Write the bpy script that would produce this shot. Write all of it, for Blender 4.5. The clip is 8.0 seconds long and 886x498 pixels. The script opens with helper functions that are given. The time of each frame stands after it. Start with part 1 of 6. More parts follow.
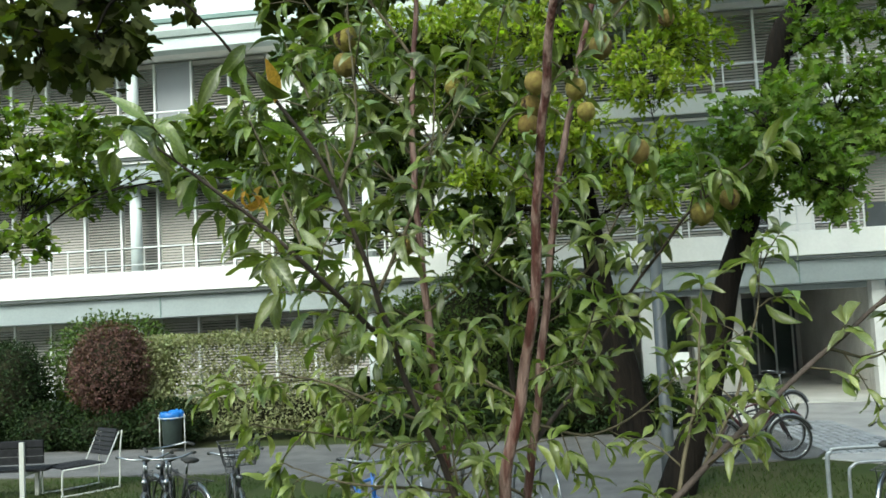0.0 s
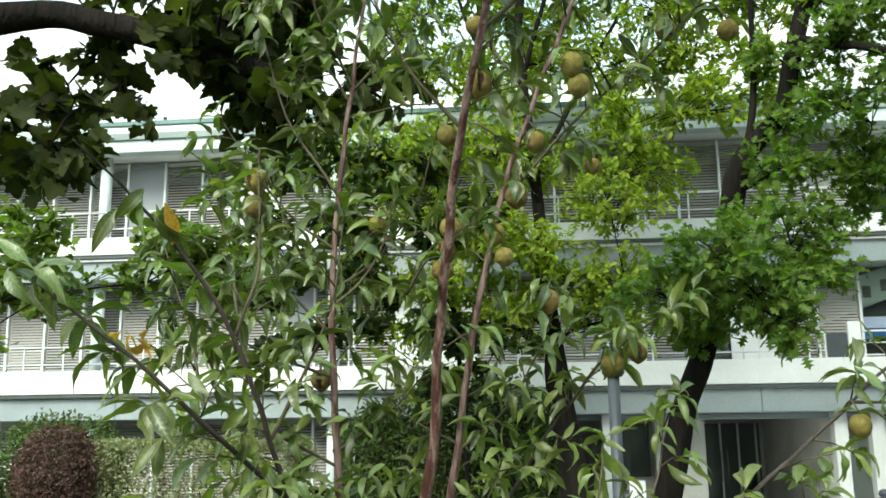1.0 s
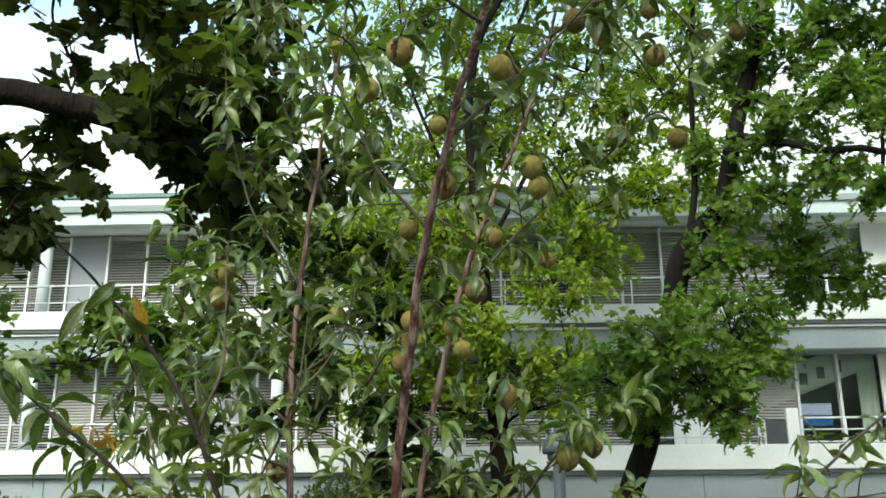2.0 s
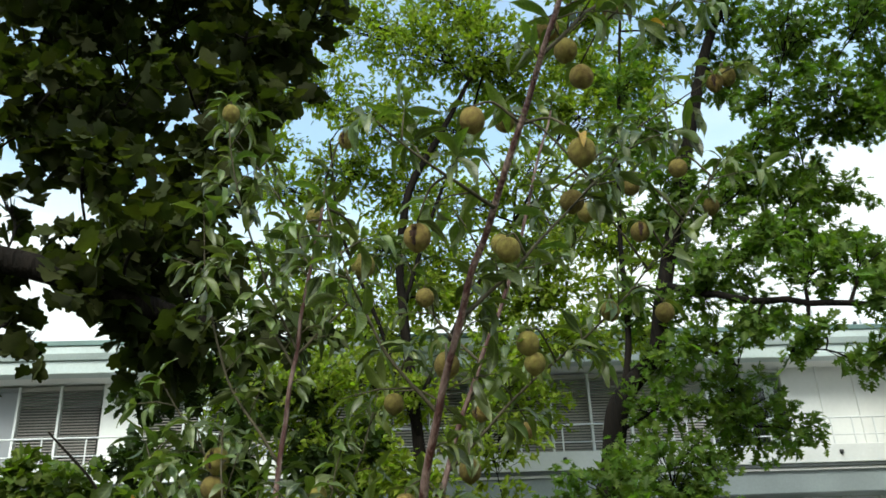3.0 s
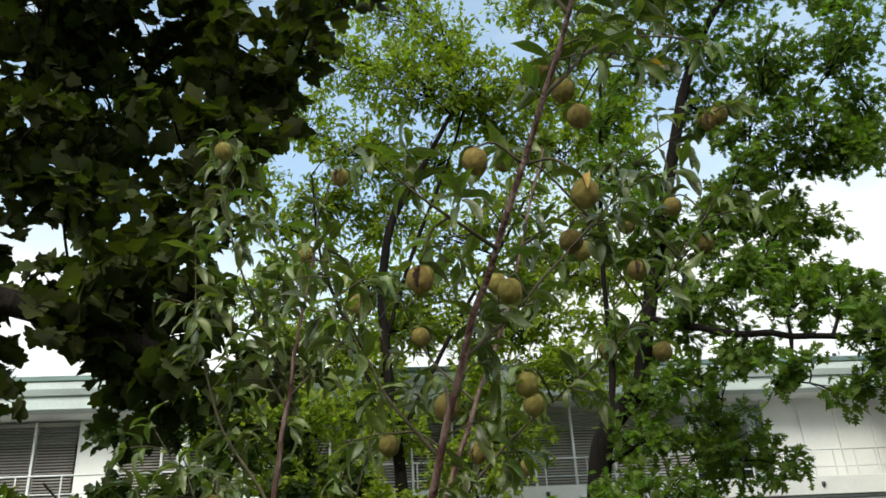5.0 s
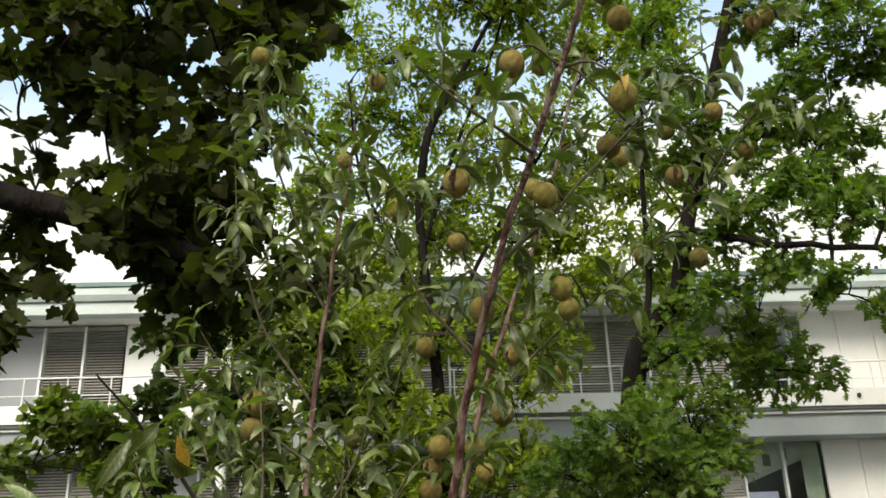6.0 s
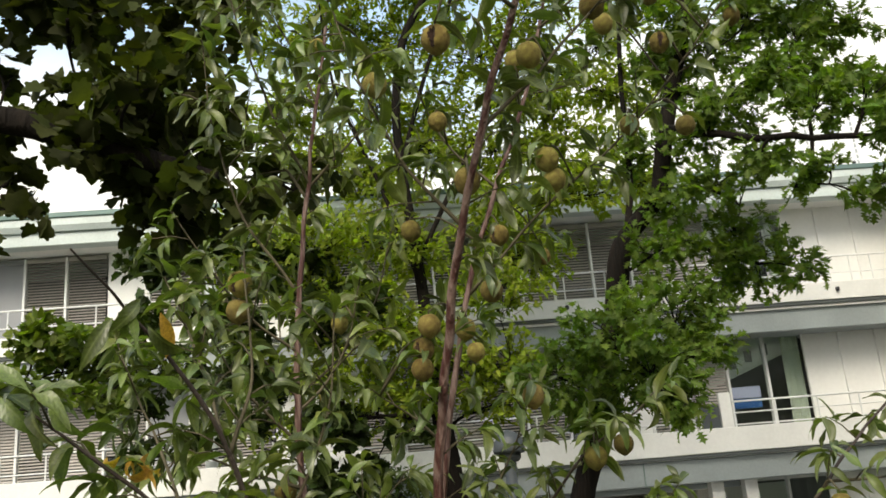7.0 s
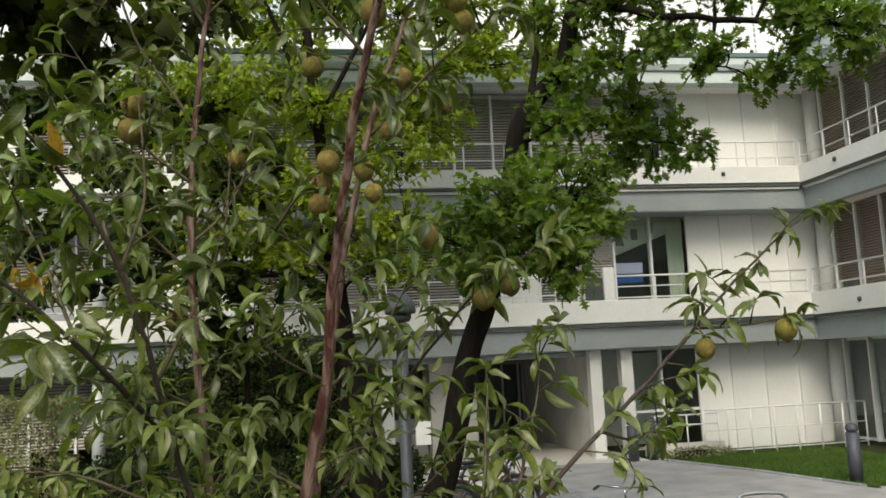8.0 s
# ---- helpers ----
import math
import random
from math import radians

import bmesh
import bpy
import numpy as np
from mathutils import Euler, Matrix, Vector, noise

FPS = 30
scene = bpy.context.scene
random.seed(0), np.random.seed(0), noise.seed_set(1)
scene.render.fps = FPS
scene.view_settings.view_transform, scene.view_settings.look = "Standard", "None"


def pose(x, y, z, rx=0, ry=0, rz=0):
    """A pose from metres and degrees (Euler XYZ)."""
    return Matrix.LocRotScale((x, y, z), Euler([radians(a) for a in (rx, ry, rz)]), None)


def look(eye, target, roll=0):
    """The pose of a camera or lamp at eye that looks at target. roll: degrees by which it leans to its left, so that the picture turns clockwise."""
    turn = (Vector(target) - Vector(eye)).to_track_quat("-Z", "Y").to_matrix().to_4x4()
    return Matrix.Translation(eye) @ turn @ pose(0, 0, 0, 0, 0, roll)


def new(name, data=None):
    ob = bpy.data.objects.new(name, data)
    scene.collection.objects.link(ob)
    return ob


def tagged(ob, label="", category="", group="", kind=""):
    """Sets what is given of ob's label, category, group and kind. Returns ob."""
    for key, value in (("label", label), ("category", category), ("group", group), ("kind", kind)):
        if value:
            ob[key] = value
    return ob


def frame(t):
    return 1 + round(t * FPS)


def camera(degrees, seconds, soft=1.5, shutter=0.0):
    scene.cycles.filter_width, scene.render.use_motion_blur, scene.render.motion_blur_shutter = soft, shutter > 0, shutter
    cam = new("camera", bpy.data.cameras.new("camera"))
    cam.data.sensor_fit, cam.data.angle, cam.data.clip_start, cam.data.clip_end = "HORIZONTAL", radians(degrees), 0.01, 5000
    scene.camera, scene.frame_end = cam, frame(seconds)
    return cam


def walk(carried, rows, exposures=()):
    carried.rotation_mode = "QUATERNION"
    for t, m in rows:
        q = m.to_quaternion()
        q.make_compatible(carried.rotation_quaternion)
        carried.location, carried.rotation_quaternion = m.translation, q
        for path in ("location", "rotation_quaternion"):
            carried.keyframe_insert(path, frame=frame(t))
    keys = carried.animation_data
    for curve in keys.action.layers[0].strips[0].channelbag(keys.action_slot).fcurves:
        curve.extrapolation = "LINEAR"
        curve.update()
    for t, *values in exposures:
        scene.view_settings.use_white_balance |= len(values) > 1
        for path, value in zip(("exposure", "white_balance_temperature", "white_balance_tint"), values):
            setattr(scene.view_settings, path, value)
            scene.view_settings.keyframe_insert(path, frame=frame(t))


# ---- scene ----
cam = camera(52.7, 8.0, soft=1.65)
PATH = [
    (0, (0.109, -1.181, 2.496), (-0.147, 0.798, 2.638), -3.0),
    (0.2, (0.171, -1.171, 2.515), (-0.064, 0.804, 2.722), -2.0),
    (0.5, (0.244, -1.187, 2.547), (0.032, 0.781, 2.835), -1.1),
    (0.7, (0.275, -1.15, 2.556), (0.074, 0.814, 2.894), -0.9),
    (1, (0.312, -1.17, 2.596), (0.123, 0.785, 2.976), -0.7),
    (1.2, (0.326, -1.198, 2.604), (0.142, 0.752, 3.005), -0.7),
    (2.3, (0.194, -1.252, 2.663), (0.199, 0.641, 3.306), -0.9),
    (2.5, (0.133, -1.217, 2.699), (0.18, 0.651, 3.413), -1.6),
    (2.8, (0.066, -1.234, 2.726), (0.157, 0.595, 3.527), -2.3),
    (3, (0.03, -1.245, 2.747), (0.151, 0.565, 3.591), -2.5),
    (3.5, (0.013, -1.251, 2.778), (0.188, 0.504, 3.721), -3.5),
    (4, (0.024, -1.279, 2.832), (0.256, 0.429, 3.846), -4.7),
    (4.2, (0.031, -1.275, 2.826), (0.265, 0.419, 3.864), -4.8),
    (4.5, (-0.011, -1.308, 2.801), (0.213, 0.41, 3.8), -4.7),
    (4.7, (-0.015, -1.285, 2.796), (0.188, 0.455, 3.759), -4.0),
    (5, (-0.025, -1.229, 2.782), (0.143, 0.546, 3.688), -3.3),
    (5.2, (-0.03, -1.191, 2.775), (0.11, 0.608, 3.638), -2.8),
    (6.3, (-0.021, -1.253, 2.732), (0.036, 0.622, 3.426), -2.4),
    (6.5, (-0.038, -1.203, 2.697), (0.034, 0.681, 3.365), -3.8),
    (6.8, (-0.037, -1.16, 2.678), (0.058, 0.751, 3.271), -4.1),
    (7, (-0.035, -1.133, 2.657), (0.082, 0.785, 3.21), -4.7),
    (7.3, (-0.058, -1.114, 2.643), (0.136, 0.82, 3.114), -4.0),
    (7.5, (-0.073, -1.103, 2.622), (0.179, 0.835, 3.048), -3.8),
    (7.7, (-0.072, -1.117, 2.604), (0.22, 0.828, 2.968), -3.5),
    (8, (-0.042, -1.134, 2.562), (0.287, 0.822, 2.817), -2.8),
]
walk(cam, [(t, look(eye, target, roll)) for t, eye, target, roll in PATH],
     [(0, 0.83, 6300, -6), (0.5, 1.02, 6220, -6), (1.2, 1.0, 6350, -7), (2.5, 0.51, 6330, -2), (3.5, 0.22, 6330, -2), (4.2, 0.03, 6400, -1), (5.2, 0.28, 6750, 3), (6.5, 0.5, 7300, 7), (8, 0.25, 7150, 6)])

# ---- world, sun ----
SUN_ELEVATION, SUN_HEADING = 44.0, 197.0  # degrees; heading clockwise from +y
world = bpy.data.worlds.new("sky")
scene.world = world
world.use_nodes = True
wn, wl = world.node_tree.nodes, world.node_tree.links
wn.clear()
w_out, w_bg, w_sky, w_mix, w_co = (wn.new("ShaderNode" + k) for k in ("OutputWorld", "Background", "TexSky", "MixRGB", "TexCoord"))
w_sky.sky_type, w_sky.sun_disc = "NISHITA", False
w_sky.sun_elevation, w_sky.sun_rotation = radians(SUN_ELEVATION), radians(SUN_HEADING)
w_sky.air_density, w_sky.dust_density, w_sky.ozone_density = 1.0, 1.2, 1.0
w_map, w_noise, w_ramp, w_sep, w_band, w_add = (wn.new("ShaderNode" + k) for k in ("Mapping", "TexNoise", "ValToRGB", "SeparateXYZ", "MapRange", "Math"))
w_map.inputs["Scale"].default_value = (1.6, 1.6, 4.0)
w_noise.inputs["Scale"].default_value, w_noise.inputs["Detail"].default_value = 1.7, 7.0
w_band.inputs["From Min"].default_value, w_band.inputs["From Max"].default_value = 0.30, 0.56
w_band.inputs["To Min"].default_value, w_band.inputs["To Max"].default_value = 0.42, -0.06
w_ramp.color_ramp.elements[0].position, w_ramp.color_ramp.elements[1].position = 0.47, 0.80
w_ramp.color_ramp.elements[0].color = (0.15, 0.15, 0.15, 1)
w_mix.inputs["Color2"].default_value = (8.3, 8.4, 8.5, 1)
wl.new(w_co.outputs["Generated"], w_map.inputs["Vector"])
wl.new(w_map.outputs["Vector"], w_noise.inputs["Vector"])
wl.new(w_co.outputs["Generated"], w_sep.inputs[0])
wl.new(w_sep.outputs["Z"], w_band.inputs["Value"])
wl.new(w_noise.outputs["Fac"], w_add.inputs[0])
wl.new(w_band.outputs["Result"], w_add.inputs[1])
wl.new(w_add.outputs[0], w_ramp.inputs["Fac"])
wl.new(w_ramp.outputs["Color"], w_mix.inputs["Fac"])
w_gain = wn.new("ShaderNodeMixRGB")
w_gain.blend_type, w_gain.inputs["Fac"].default_value, w_gain.inputs["Color2"].default_value = "MULTIPLY", 1.0, (2.7, 2.68, 2.45, 1)
wl.new(w_sky.outputs["Color"], w_gain.inputs["Color1"])
wl.new(w_gain.outputs["Color"], w_mix.inputs["Color1"])
wl.new(w_mix.outputs["Color"], w_bg.inputs["Color"])
w_bg.inputs["Strength"].default_value = 0.12
wl.new(w_bg.outputs[0], w_out.inputs[0])

sun = new("sun", bpy.data.lights.new("sun", "SUN"))
sun.data.energy, sun.data.angle, sun.data.color = 2.4, radians(30), (1.0, 0.955, 0.875)
_h, _e = radians(SUN_HEADING), radians(SUN_ELEVATION)
sun.matrix_world = look((60 * math.sin(_h) * math.cos(_e), 60 * math.cos(_h) * math.cos(_e), 60 * math.sin(_e)), (0, 0, 0))


# ---- materials ----
def material(name, base, rough=0.7, metal=0.0, vary=0.2, scale=6.0, fine=60.0, bump=0.2, spec=0.5, tint=None, island=0.0, objrand=0.0, translucent=0.0, glow=None, stretch=(1, 1, 1), deep=0.01, sharp=0.15):
    """A surface with two scales of variation and fine relief. tint: a second colour for the patches."""
    m = bpy.data.materials.new(name)
    m.use_nodes = True
    nodes, links = m.node_tree.nodes, m.node_tree.links
    bsdf = nodes["Principled BSDF"]
    co = nodes.new("ShaderNodeTexCoord")
    mp = nodes.new("ShaderNodeMapping")
    mp.inputs["Scale"].default_value = stretch
    links.new(co.outputs["Object"], mp.inputs["Vector"])
    big, small = nodes.new("ShaderNodeTexNoise"), nodes.new("ShaderNodeTexNoise")
    big.inputs["Scale"].default_value, big.inputs["Detail"].default_value = scale, 5.0
    small.inputs["Scale"].default_value, small.inputs["Detail"].default_value = fine, 3.0
    for n in (big, small):
        links.new(mp.outputs["Vector"], n.inputs["Vector"])
    ramp = nodes.new("ShaderNodeValToRGB")
    second = tint or tuple(c * (1 - vary) for c in base)
    ramp.color_ramp.elements[0].position, ramp.color_ramp.elements[1].position = 0.51 - sharp, 0.51 + sharp
    ramp.color_ramp.elements[0].color, ramp.color_ramp.elements[1].color = (*second, 1), (*base, 1)
    links.new(big.outputs["Fac"], ramp.inputs["Fac"])
    hsv = nodes.new("ShaderNodeHueSaturation")
    links.new(ramp.outputs["Color"], hsv.inputs["Color"])
    grain = nodes.new("ShaderNodeMapRange")
    grain.inputs["To Min"].default_value, grain.inputs["To Max"].default_value = 1 - vary * 0.8, 1 + vary * 0.8
    links.new(small.outputs["Fac"], grain.inputs["Value"])
    value = grain.outputs["Result"]
    if island or objrand:
        src = nodes.new("ShaderNodeNewGeometry").outputs["Random Per Island"] if island else nodes.new("ShaderNodeObjectInfo").outputs["Random"]
        amount = island or objrand
        span, mul, hue = nodes.new("ShaderNodeMapRange"), nodes.new("ShaderNodeMath"), nodes.new("ShaderNodeMapRange")
        span.inputs["To Min"].default_value, span.inputs["To Max"].default_value = 1 - amount, 1 + amount
        hue.inputs["To Min"].default_value, hue.inputs["To Max"].default_value = 0.5 - amount * 0.055, 0.5 + amount * 0.03
        mul.operation = "MULTIPLY"
        links.new(src, span.inputs["Value"])
        links.new(value, mul.inputs[0])
        links.new(span.outputs["Result"], mul.inputs[1])
        value = mul.outputs[0]
        odd = nodes.new("ShaderNodeMath")
        odd.operation, odd.inputs[1].default_value = "MULTIPLY", 7.13
        wrap = nodes.new("ShaderNodeMath")
        wrap.operation = "FRACT"
        links.new(src, odd.inputs[0])
        links.new(odd.outputs[0], wrap.inputs[0])
        links.new(wrap.outputs[0], hue.inputs["Value"])
        links.new(hue.outputs["Result"], hsv.inputs["Hue"])
    links.new(value, hsv.inputs["Value"])
    links.new(hsv.outputs["Color"], bsdf.inputs["Base Color"])
    bsdf.inputs["Roughness"].default_value, bsdf.inputs["Metallic"].default_value = rough, metal
    bsdf.inputs["Specular IOR Level"].default_value = spec
    if bump:
        b = nodes.new("ShaderNodeBump")
        b.inputs["Strength"].default_value, b.inputs["Distance"].default_value = bump, deep
        links.new(small.outputs["Fac"], b.inputs["Height"])
        links.new(b.outputs["Normal"], bsdf.inputs["Normal"])
    if translucent:
        out = nodes["Material Output"]
        tr, mix, warm = nodes.new("ShaderNodeBsdfTranslucent"), nodes.new("ShaderNodeMixShader"), nodes.new("ShaderNodeMixRGB")
        warm.blend_type, warm.inputs["Fac"].default_value, warm.inputs["Color2"].default_value = "MULTIPLY", 1.0, (2.0, 2.4, 0.55, 1)
        links.new(hsv.outputs["Color"], warm.inputs["Color1"])
        links.new(warm.outputs["Color"], tr.inputs["Color"])
        mix.inputs["Fac"].default_value = translucent
        links.new(bsdf.outputs[0], mix.inputs[1])
        links.new(tr.outputs[0], mix.inputs[2])
        links.new(mix.outputs[0], out.inputs["Surface"])
    return m


def glass(name, tone=0.75):
    m = bpy.data.materials.new(name)
    m.use_nodes = True
    nodes, links = m.node_tree.nodes, m.node_tree.links
    nodes.clear()
    out, mix, tr, gl, fr = (nodes.new("ShaderNode" + k) for k in ("OutputMaterial", "MixShader", "BsdfTransparent", "BsdfGlossy", "LayerWeight"))
    power, span = nodes.new("ShaderNodeMath"), nodes.new("ShaderNodeMapRange")
    tr.inputs["Color"].default_value = (tone * 0.94, tone, tone * 0.97, 1)
    gl.inputs["Roughness"].default_value = 0.02
    fr.inputs["Blend"].default_value = 0.5
    power.operation, power.inputs[1].default_value = "POWER", 4.0
    span.inputs["To Min"].default_value, span.inputs["To Max"].default_value = 0.03, 0.7
    links.new(fr.outputs["Facing"], power.inputs[0])
    links.new(power.outputs[0], span.inputs["Value"])
    links.new(span.outputs["Result"], mix.inputs["Fac"])
    links.new(tr.outputs[0], mix.inputs[1])
    links.new(gl.outputs[0], mix.inputs[2])
    links.new(mix.outputs[0], out.inputs["Surface"])
    return m


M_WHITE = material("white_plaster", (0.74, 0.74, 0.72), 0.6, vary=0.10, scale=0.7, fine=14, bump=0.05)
M_PANEL = material("white_panel", (0.80, 0.80, 0.785), 0.45, vary=0.07, scale=0.5, fine=9, bump=0.03)
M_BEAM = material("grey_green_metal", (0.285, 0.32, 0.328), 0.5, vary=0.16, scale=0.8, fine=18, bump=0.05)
M_COLUMN = material("pale_column_paint", (0.55, 0.60, 0.60), 0.5, vary=0.12, scale=1.5, fine=18, bump=0.05)
M_FASCIA = material("pale_fascia_metal", (0.54, 0.61, 0.60), 0.5, vary=0.16, scale=0.8, fine=18, bump=0.05)
# near-black colour that paints the shadow gap below the upstands
M_SHADOW_GAP = material("dark_shadow_gap", (0.07, 0.08, 0.08), 0.6, vary=0.2, scale=1.2, bump=0.05)
M_COPING = material("green_grey_coping", (0.13, 0.20, 0.185), 0.5, metal=0.3, vary=0.2, scale=1.2, bump=0.05)
M_FRAME = material("white_frame", (0.72, 0.73, 0.73), 0.4, vary=0.08, bump=0.02)
M_BLIND = material("grey_blind", (0.40, 0.375, 0.35), 0.45, metal=0.2, vary=0.12, scale=1.0, bump=0.03, objrand=0.10)
M_BROWN_BLIND = material("brown_grey_blind", (0.25, 0.195, 0.16), 0.5, metal=0.1, vary=0.12, scale=1.0, bump=0.03, objrand=0.10)
M_SCREEN = material("grey_screen", (0.27, 0.28, 0.30), 0.6, vary=0.10, scale=1.0, bump=0.03)
M_GLASS = glass("window_glass", 0.93)
# dark wall colour in place of the low light indoors
M_ROOM = material("room_painted_dim", (0.16, 0.16, 0.155), 0.9, vary=0.3, scale=0.5)
M_CONCRETE = material("pale_concrete", (0.70, 0.685, 0.65), 0.85, vary=0.22, scale=0.8, fine=40, bump=0.25)
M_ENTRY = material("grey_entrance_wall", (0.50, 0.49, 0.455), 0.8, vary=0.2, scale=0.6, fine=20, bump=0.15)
M_ASPHALT = material("asphalt", (0.38, 0.37, 0.365), 0.9, vary=0.25, scale=1.4, fine=120, bump=0.4)
# gravel colour lowered to include the shade under the trees
M_GRAVEL = material("shaded_grey_gravel", (0.128, 0.124, 0.123), 0.95, vary=0.35, scale=2.0, fine=90, bump=0.7)
# ground green lowered for the oak's deep shade; the tint gives earthy patches
M_SOIL = material("shaded_lawn_soil", (0.032, 0.050, 0.015), 0.95, spec=0.1, vary=0.5, scale=0.6, fine=25, bump=0.6, tint=(0.052, 0.055, 0.025))
M_GRASS = material("grass", (0.040, 0.062, 0.018), 0.6, spec=0.2, vary=0.25, scale=0.5, bump=0, island=0.35, translucent=0.25)
M_SETT = material("granite_sett", (0.30, 0.31, 0.33), 0.8, vary=0.25, scale=9, bump=0.3, objrand=0.2)
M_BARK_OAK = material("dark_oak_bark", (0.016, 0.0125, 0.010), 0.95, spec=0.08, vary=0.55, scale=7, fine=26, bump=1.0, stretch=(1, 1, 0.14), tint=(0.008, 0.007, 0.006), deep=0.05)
M_LAWN = material("bright_lawn_grass", (0.085, 0.165, 0.030), 0.6, spec=0.2, vary=0.25, scale=0.5, bump=0, island=0.35, translucent=0.25)
M_GREY_BARK = material("grey_brown_bark", (0.062, 0.046, 0.038), 0.75, spec=0.25, vary=0.4, scale=16, fine=110, bump=0.5, stretch=(1, 1, 0.6))
M_BARK_PEACH = material("peach_bark", (0.175, 0.112, 0.094), 0.5, spec=0.35, vary=0.5, scale=42, fine=170, bump=0.9, tint=(0.060, 0.020, 0.016), stretch=(1, 1, 0.16), sharp=0.07)
M_TWIG = material("green_brown_twig", (0.09, 0.075, 0.045), 0.7, spec=0.2, vary=0.35, scale=20, bump=0.3)
M_PEACH_LEAF = material("peach_leaf", (0.094, 0.127, 0.032), 0.37, spec=0.56, vary=0.34, scale=18, fine=90, bump=0.25, island=0.62, translucent=0.22)
M_PEACH_LEAF_ONE = material("peach_leaf_single", (0.094, 0.127, 0.032), 0.37, spec=0.56, vary=0.34, scale=18, fine=90, bump=0.25, objrand=0.5, translucent=0.26)


def add_veins(m, pale):
    """A pale midrib, side veins and a paler edge, by the leaf's own length and breadth."""
    nodes, links = m.node_tree.nodes, m.node_tree.links
    bsdf = nodes["Principled BSDF"]
    old = bsdf.inputs["Base Color"].links[0].from_socket
    uv, sep, side, rib, mix, veins, wave, mix2 = (nodes.new("ShaderNode" + k) for k in ("TexCoord", "SeparateXYZ", "Math", "MapRange", "MixRGB", "Math", "Math", "MixRGB"))
    links.new(uv.outputs["UV"], sep.inputs[0])
    side.operation = "ABSOLUTE"
    links.new(sep.outputs["Y"], side.inputs[0])
    rib.inputs["From Min"].default_value, rib.inputs["From Max"].default_value = 0.004, 0.022
    rib.inputs["To Min"].default_value, rib.inputs["To Max"].default_value = 0.55, 0.0
    links.new(side.outputs[0], rib.inputs["Value"])
    links.new(rib.outputs["Result"], mix.inputs["Fac"])
    slope = nodes.new("ShaderNodeMath")
    slope.operation, slope.inputs[1].default_value = "MULTIPLY", 75.0
    along = nodes.new("ShaderNodeMath")
    along.operation, along.inputs[1].default_value = "MULTIPLY", 70.0
    links.new(side.outputs[0], slope.inputs[0])
    links.new(sep.outputs["X"], along.inputs[0])
    veins.operation = "SUBTRACT"
    links.new(along.outputs[0], veins.inputs[0])
    links.new(slope.outputs[0], veins.inputs[1])
    wave.operation = "SINE"
    links.new(veins.outputs[0], wave.inputs[0])
    span = nodes.new("ShaderNodeMapRange")
    span.inputs["From Min"].default_value, span.inputs["To Max"].default_value = 0.3, 0.10
    links.new(wave.outputs[0], span.inputs["Value"])
    links.new(span.outputs["Result"], mix2.inputs["Fac"])
    links.new(old, mix2.inputs["Color1"])
    mix2.inputs["Color2"].default_value = mix.inputs["Color2"].default_value = (*pale, 1)
    links.new(mix2.outputs[0], mix.inputs["Color1"])
    links.new(mix.outputs[0], bsdf.inputs["Base Color"])
    relief = nodes.new("ShaderNodeBump")
    relief.inputs["Strength"].default_value, relief.inputs["Distance"].default_value = 0.14, 0.002
    links.new(wave.outputs[0], relief.inputs["Height"])
    links.new(relief.outputs["Normal"], bsdf.inputs["Normal"])


M_YOUNG_LEAF = material("young_peach_leaf", (0.150, 0.184, 0.048), 0.37, spec=0.56, vary=0.34, scale=18, fine=90, bump=0.25, island=0.4, translucent=0.3)
M_YOUNG_LEAF_ONE = material("young_peach_leaf_single", (0.150, 0.184, 0.048), 0.37, spec=0.56, vary=0.34, scale=18, fine=90, bump=0.25, objrand=0.4, translucent=0.3)
for m in (M_PEACH_LEAF, M_PEACH_LEAF_ONE, M_YOUNG_LEAF, M_YOUNG_LEAF_ONE):
    add_veins(m, (0.20, 0.235, 0.09))
M_YELLOW_LEAF = material("yellowed_leaf", (0.45, 0.27, 0.05), 0.5, vary=0.4, scale=20, bump=0.2, objrand=0.3, translucent=0.25)
M_OAK_LEAF = material("oak_leaf", (0.086, 0.136, 0.026), 0.5, spec=0.15, vary=0.2, scale=9, bump=0.1, island=0.40, translucent=0.42)
M_PLANE_LEAF = material("light_green_leaf", (0.172, 0.222, 0.028), 0.5, spec=0.15, vary=0.2, scale=9, bump=0.1, island=0.40, translucent=0.42)
# near-black leaf colour holds the shade of the crown seen from below
M_MAPLE_LEAF = material("shaded_maple_leaf", (0.038, 0.046, 0.014), 0.75, spec=0.12, vary=0.25, scale=9, bump=0.1, island=0.5, translucent=0.30)
M_SIDE_LEAF = material("side_maple_leaf", (0.105, 0.148, 0.028), 0.5, spec=0.15, vary=0.25, scale=9, bump=0.1, island=0.45, translucent=0.35)
M_SHRUB = material("shrub_leaf", (0.060, 0.095, 0.022), 0.5, spec=0.15, vary=0.2, scale=7, bump=0.1, island=0.45, translucent=0.15)
# leaf green darkened to stand for the shade of the crowns above
M_SHADE_LEAF = material("shade_darkened_leaf", (0.030, 0.048, 0.012), 0.55, spec=0.15, vary=0.2, scale=9, bump=0.1, island=0.45, translucent=0.22)
M_LOW = material("low_shrub_leaf", (0.018, 0.032, 0.010), 0.6, spec=0.12, vary=0.25, scale=7, bump=0.1, island=0.5, translucent=0.12)
M_HEDGE = material("hedge_leaf", (0.22, 0.245, 0.125), 0.55, spec=0.15, vary=0.2, scale=3.2, tint=(0.15, 0.145, 0.08), bump=0.1, island=0.34, translucent=0.15)
M_RED_LEAF = material("barberry_leaf", (0.090, 0.050, 0.040), 0.55, spec=0.15, vary=0.3, scale=7, bump=0.1, island=0.5, translucent=0.15)
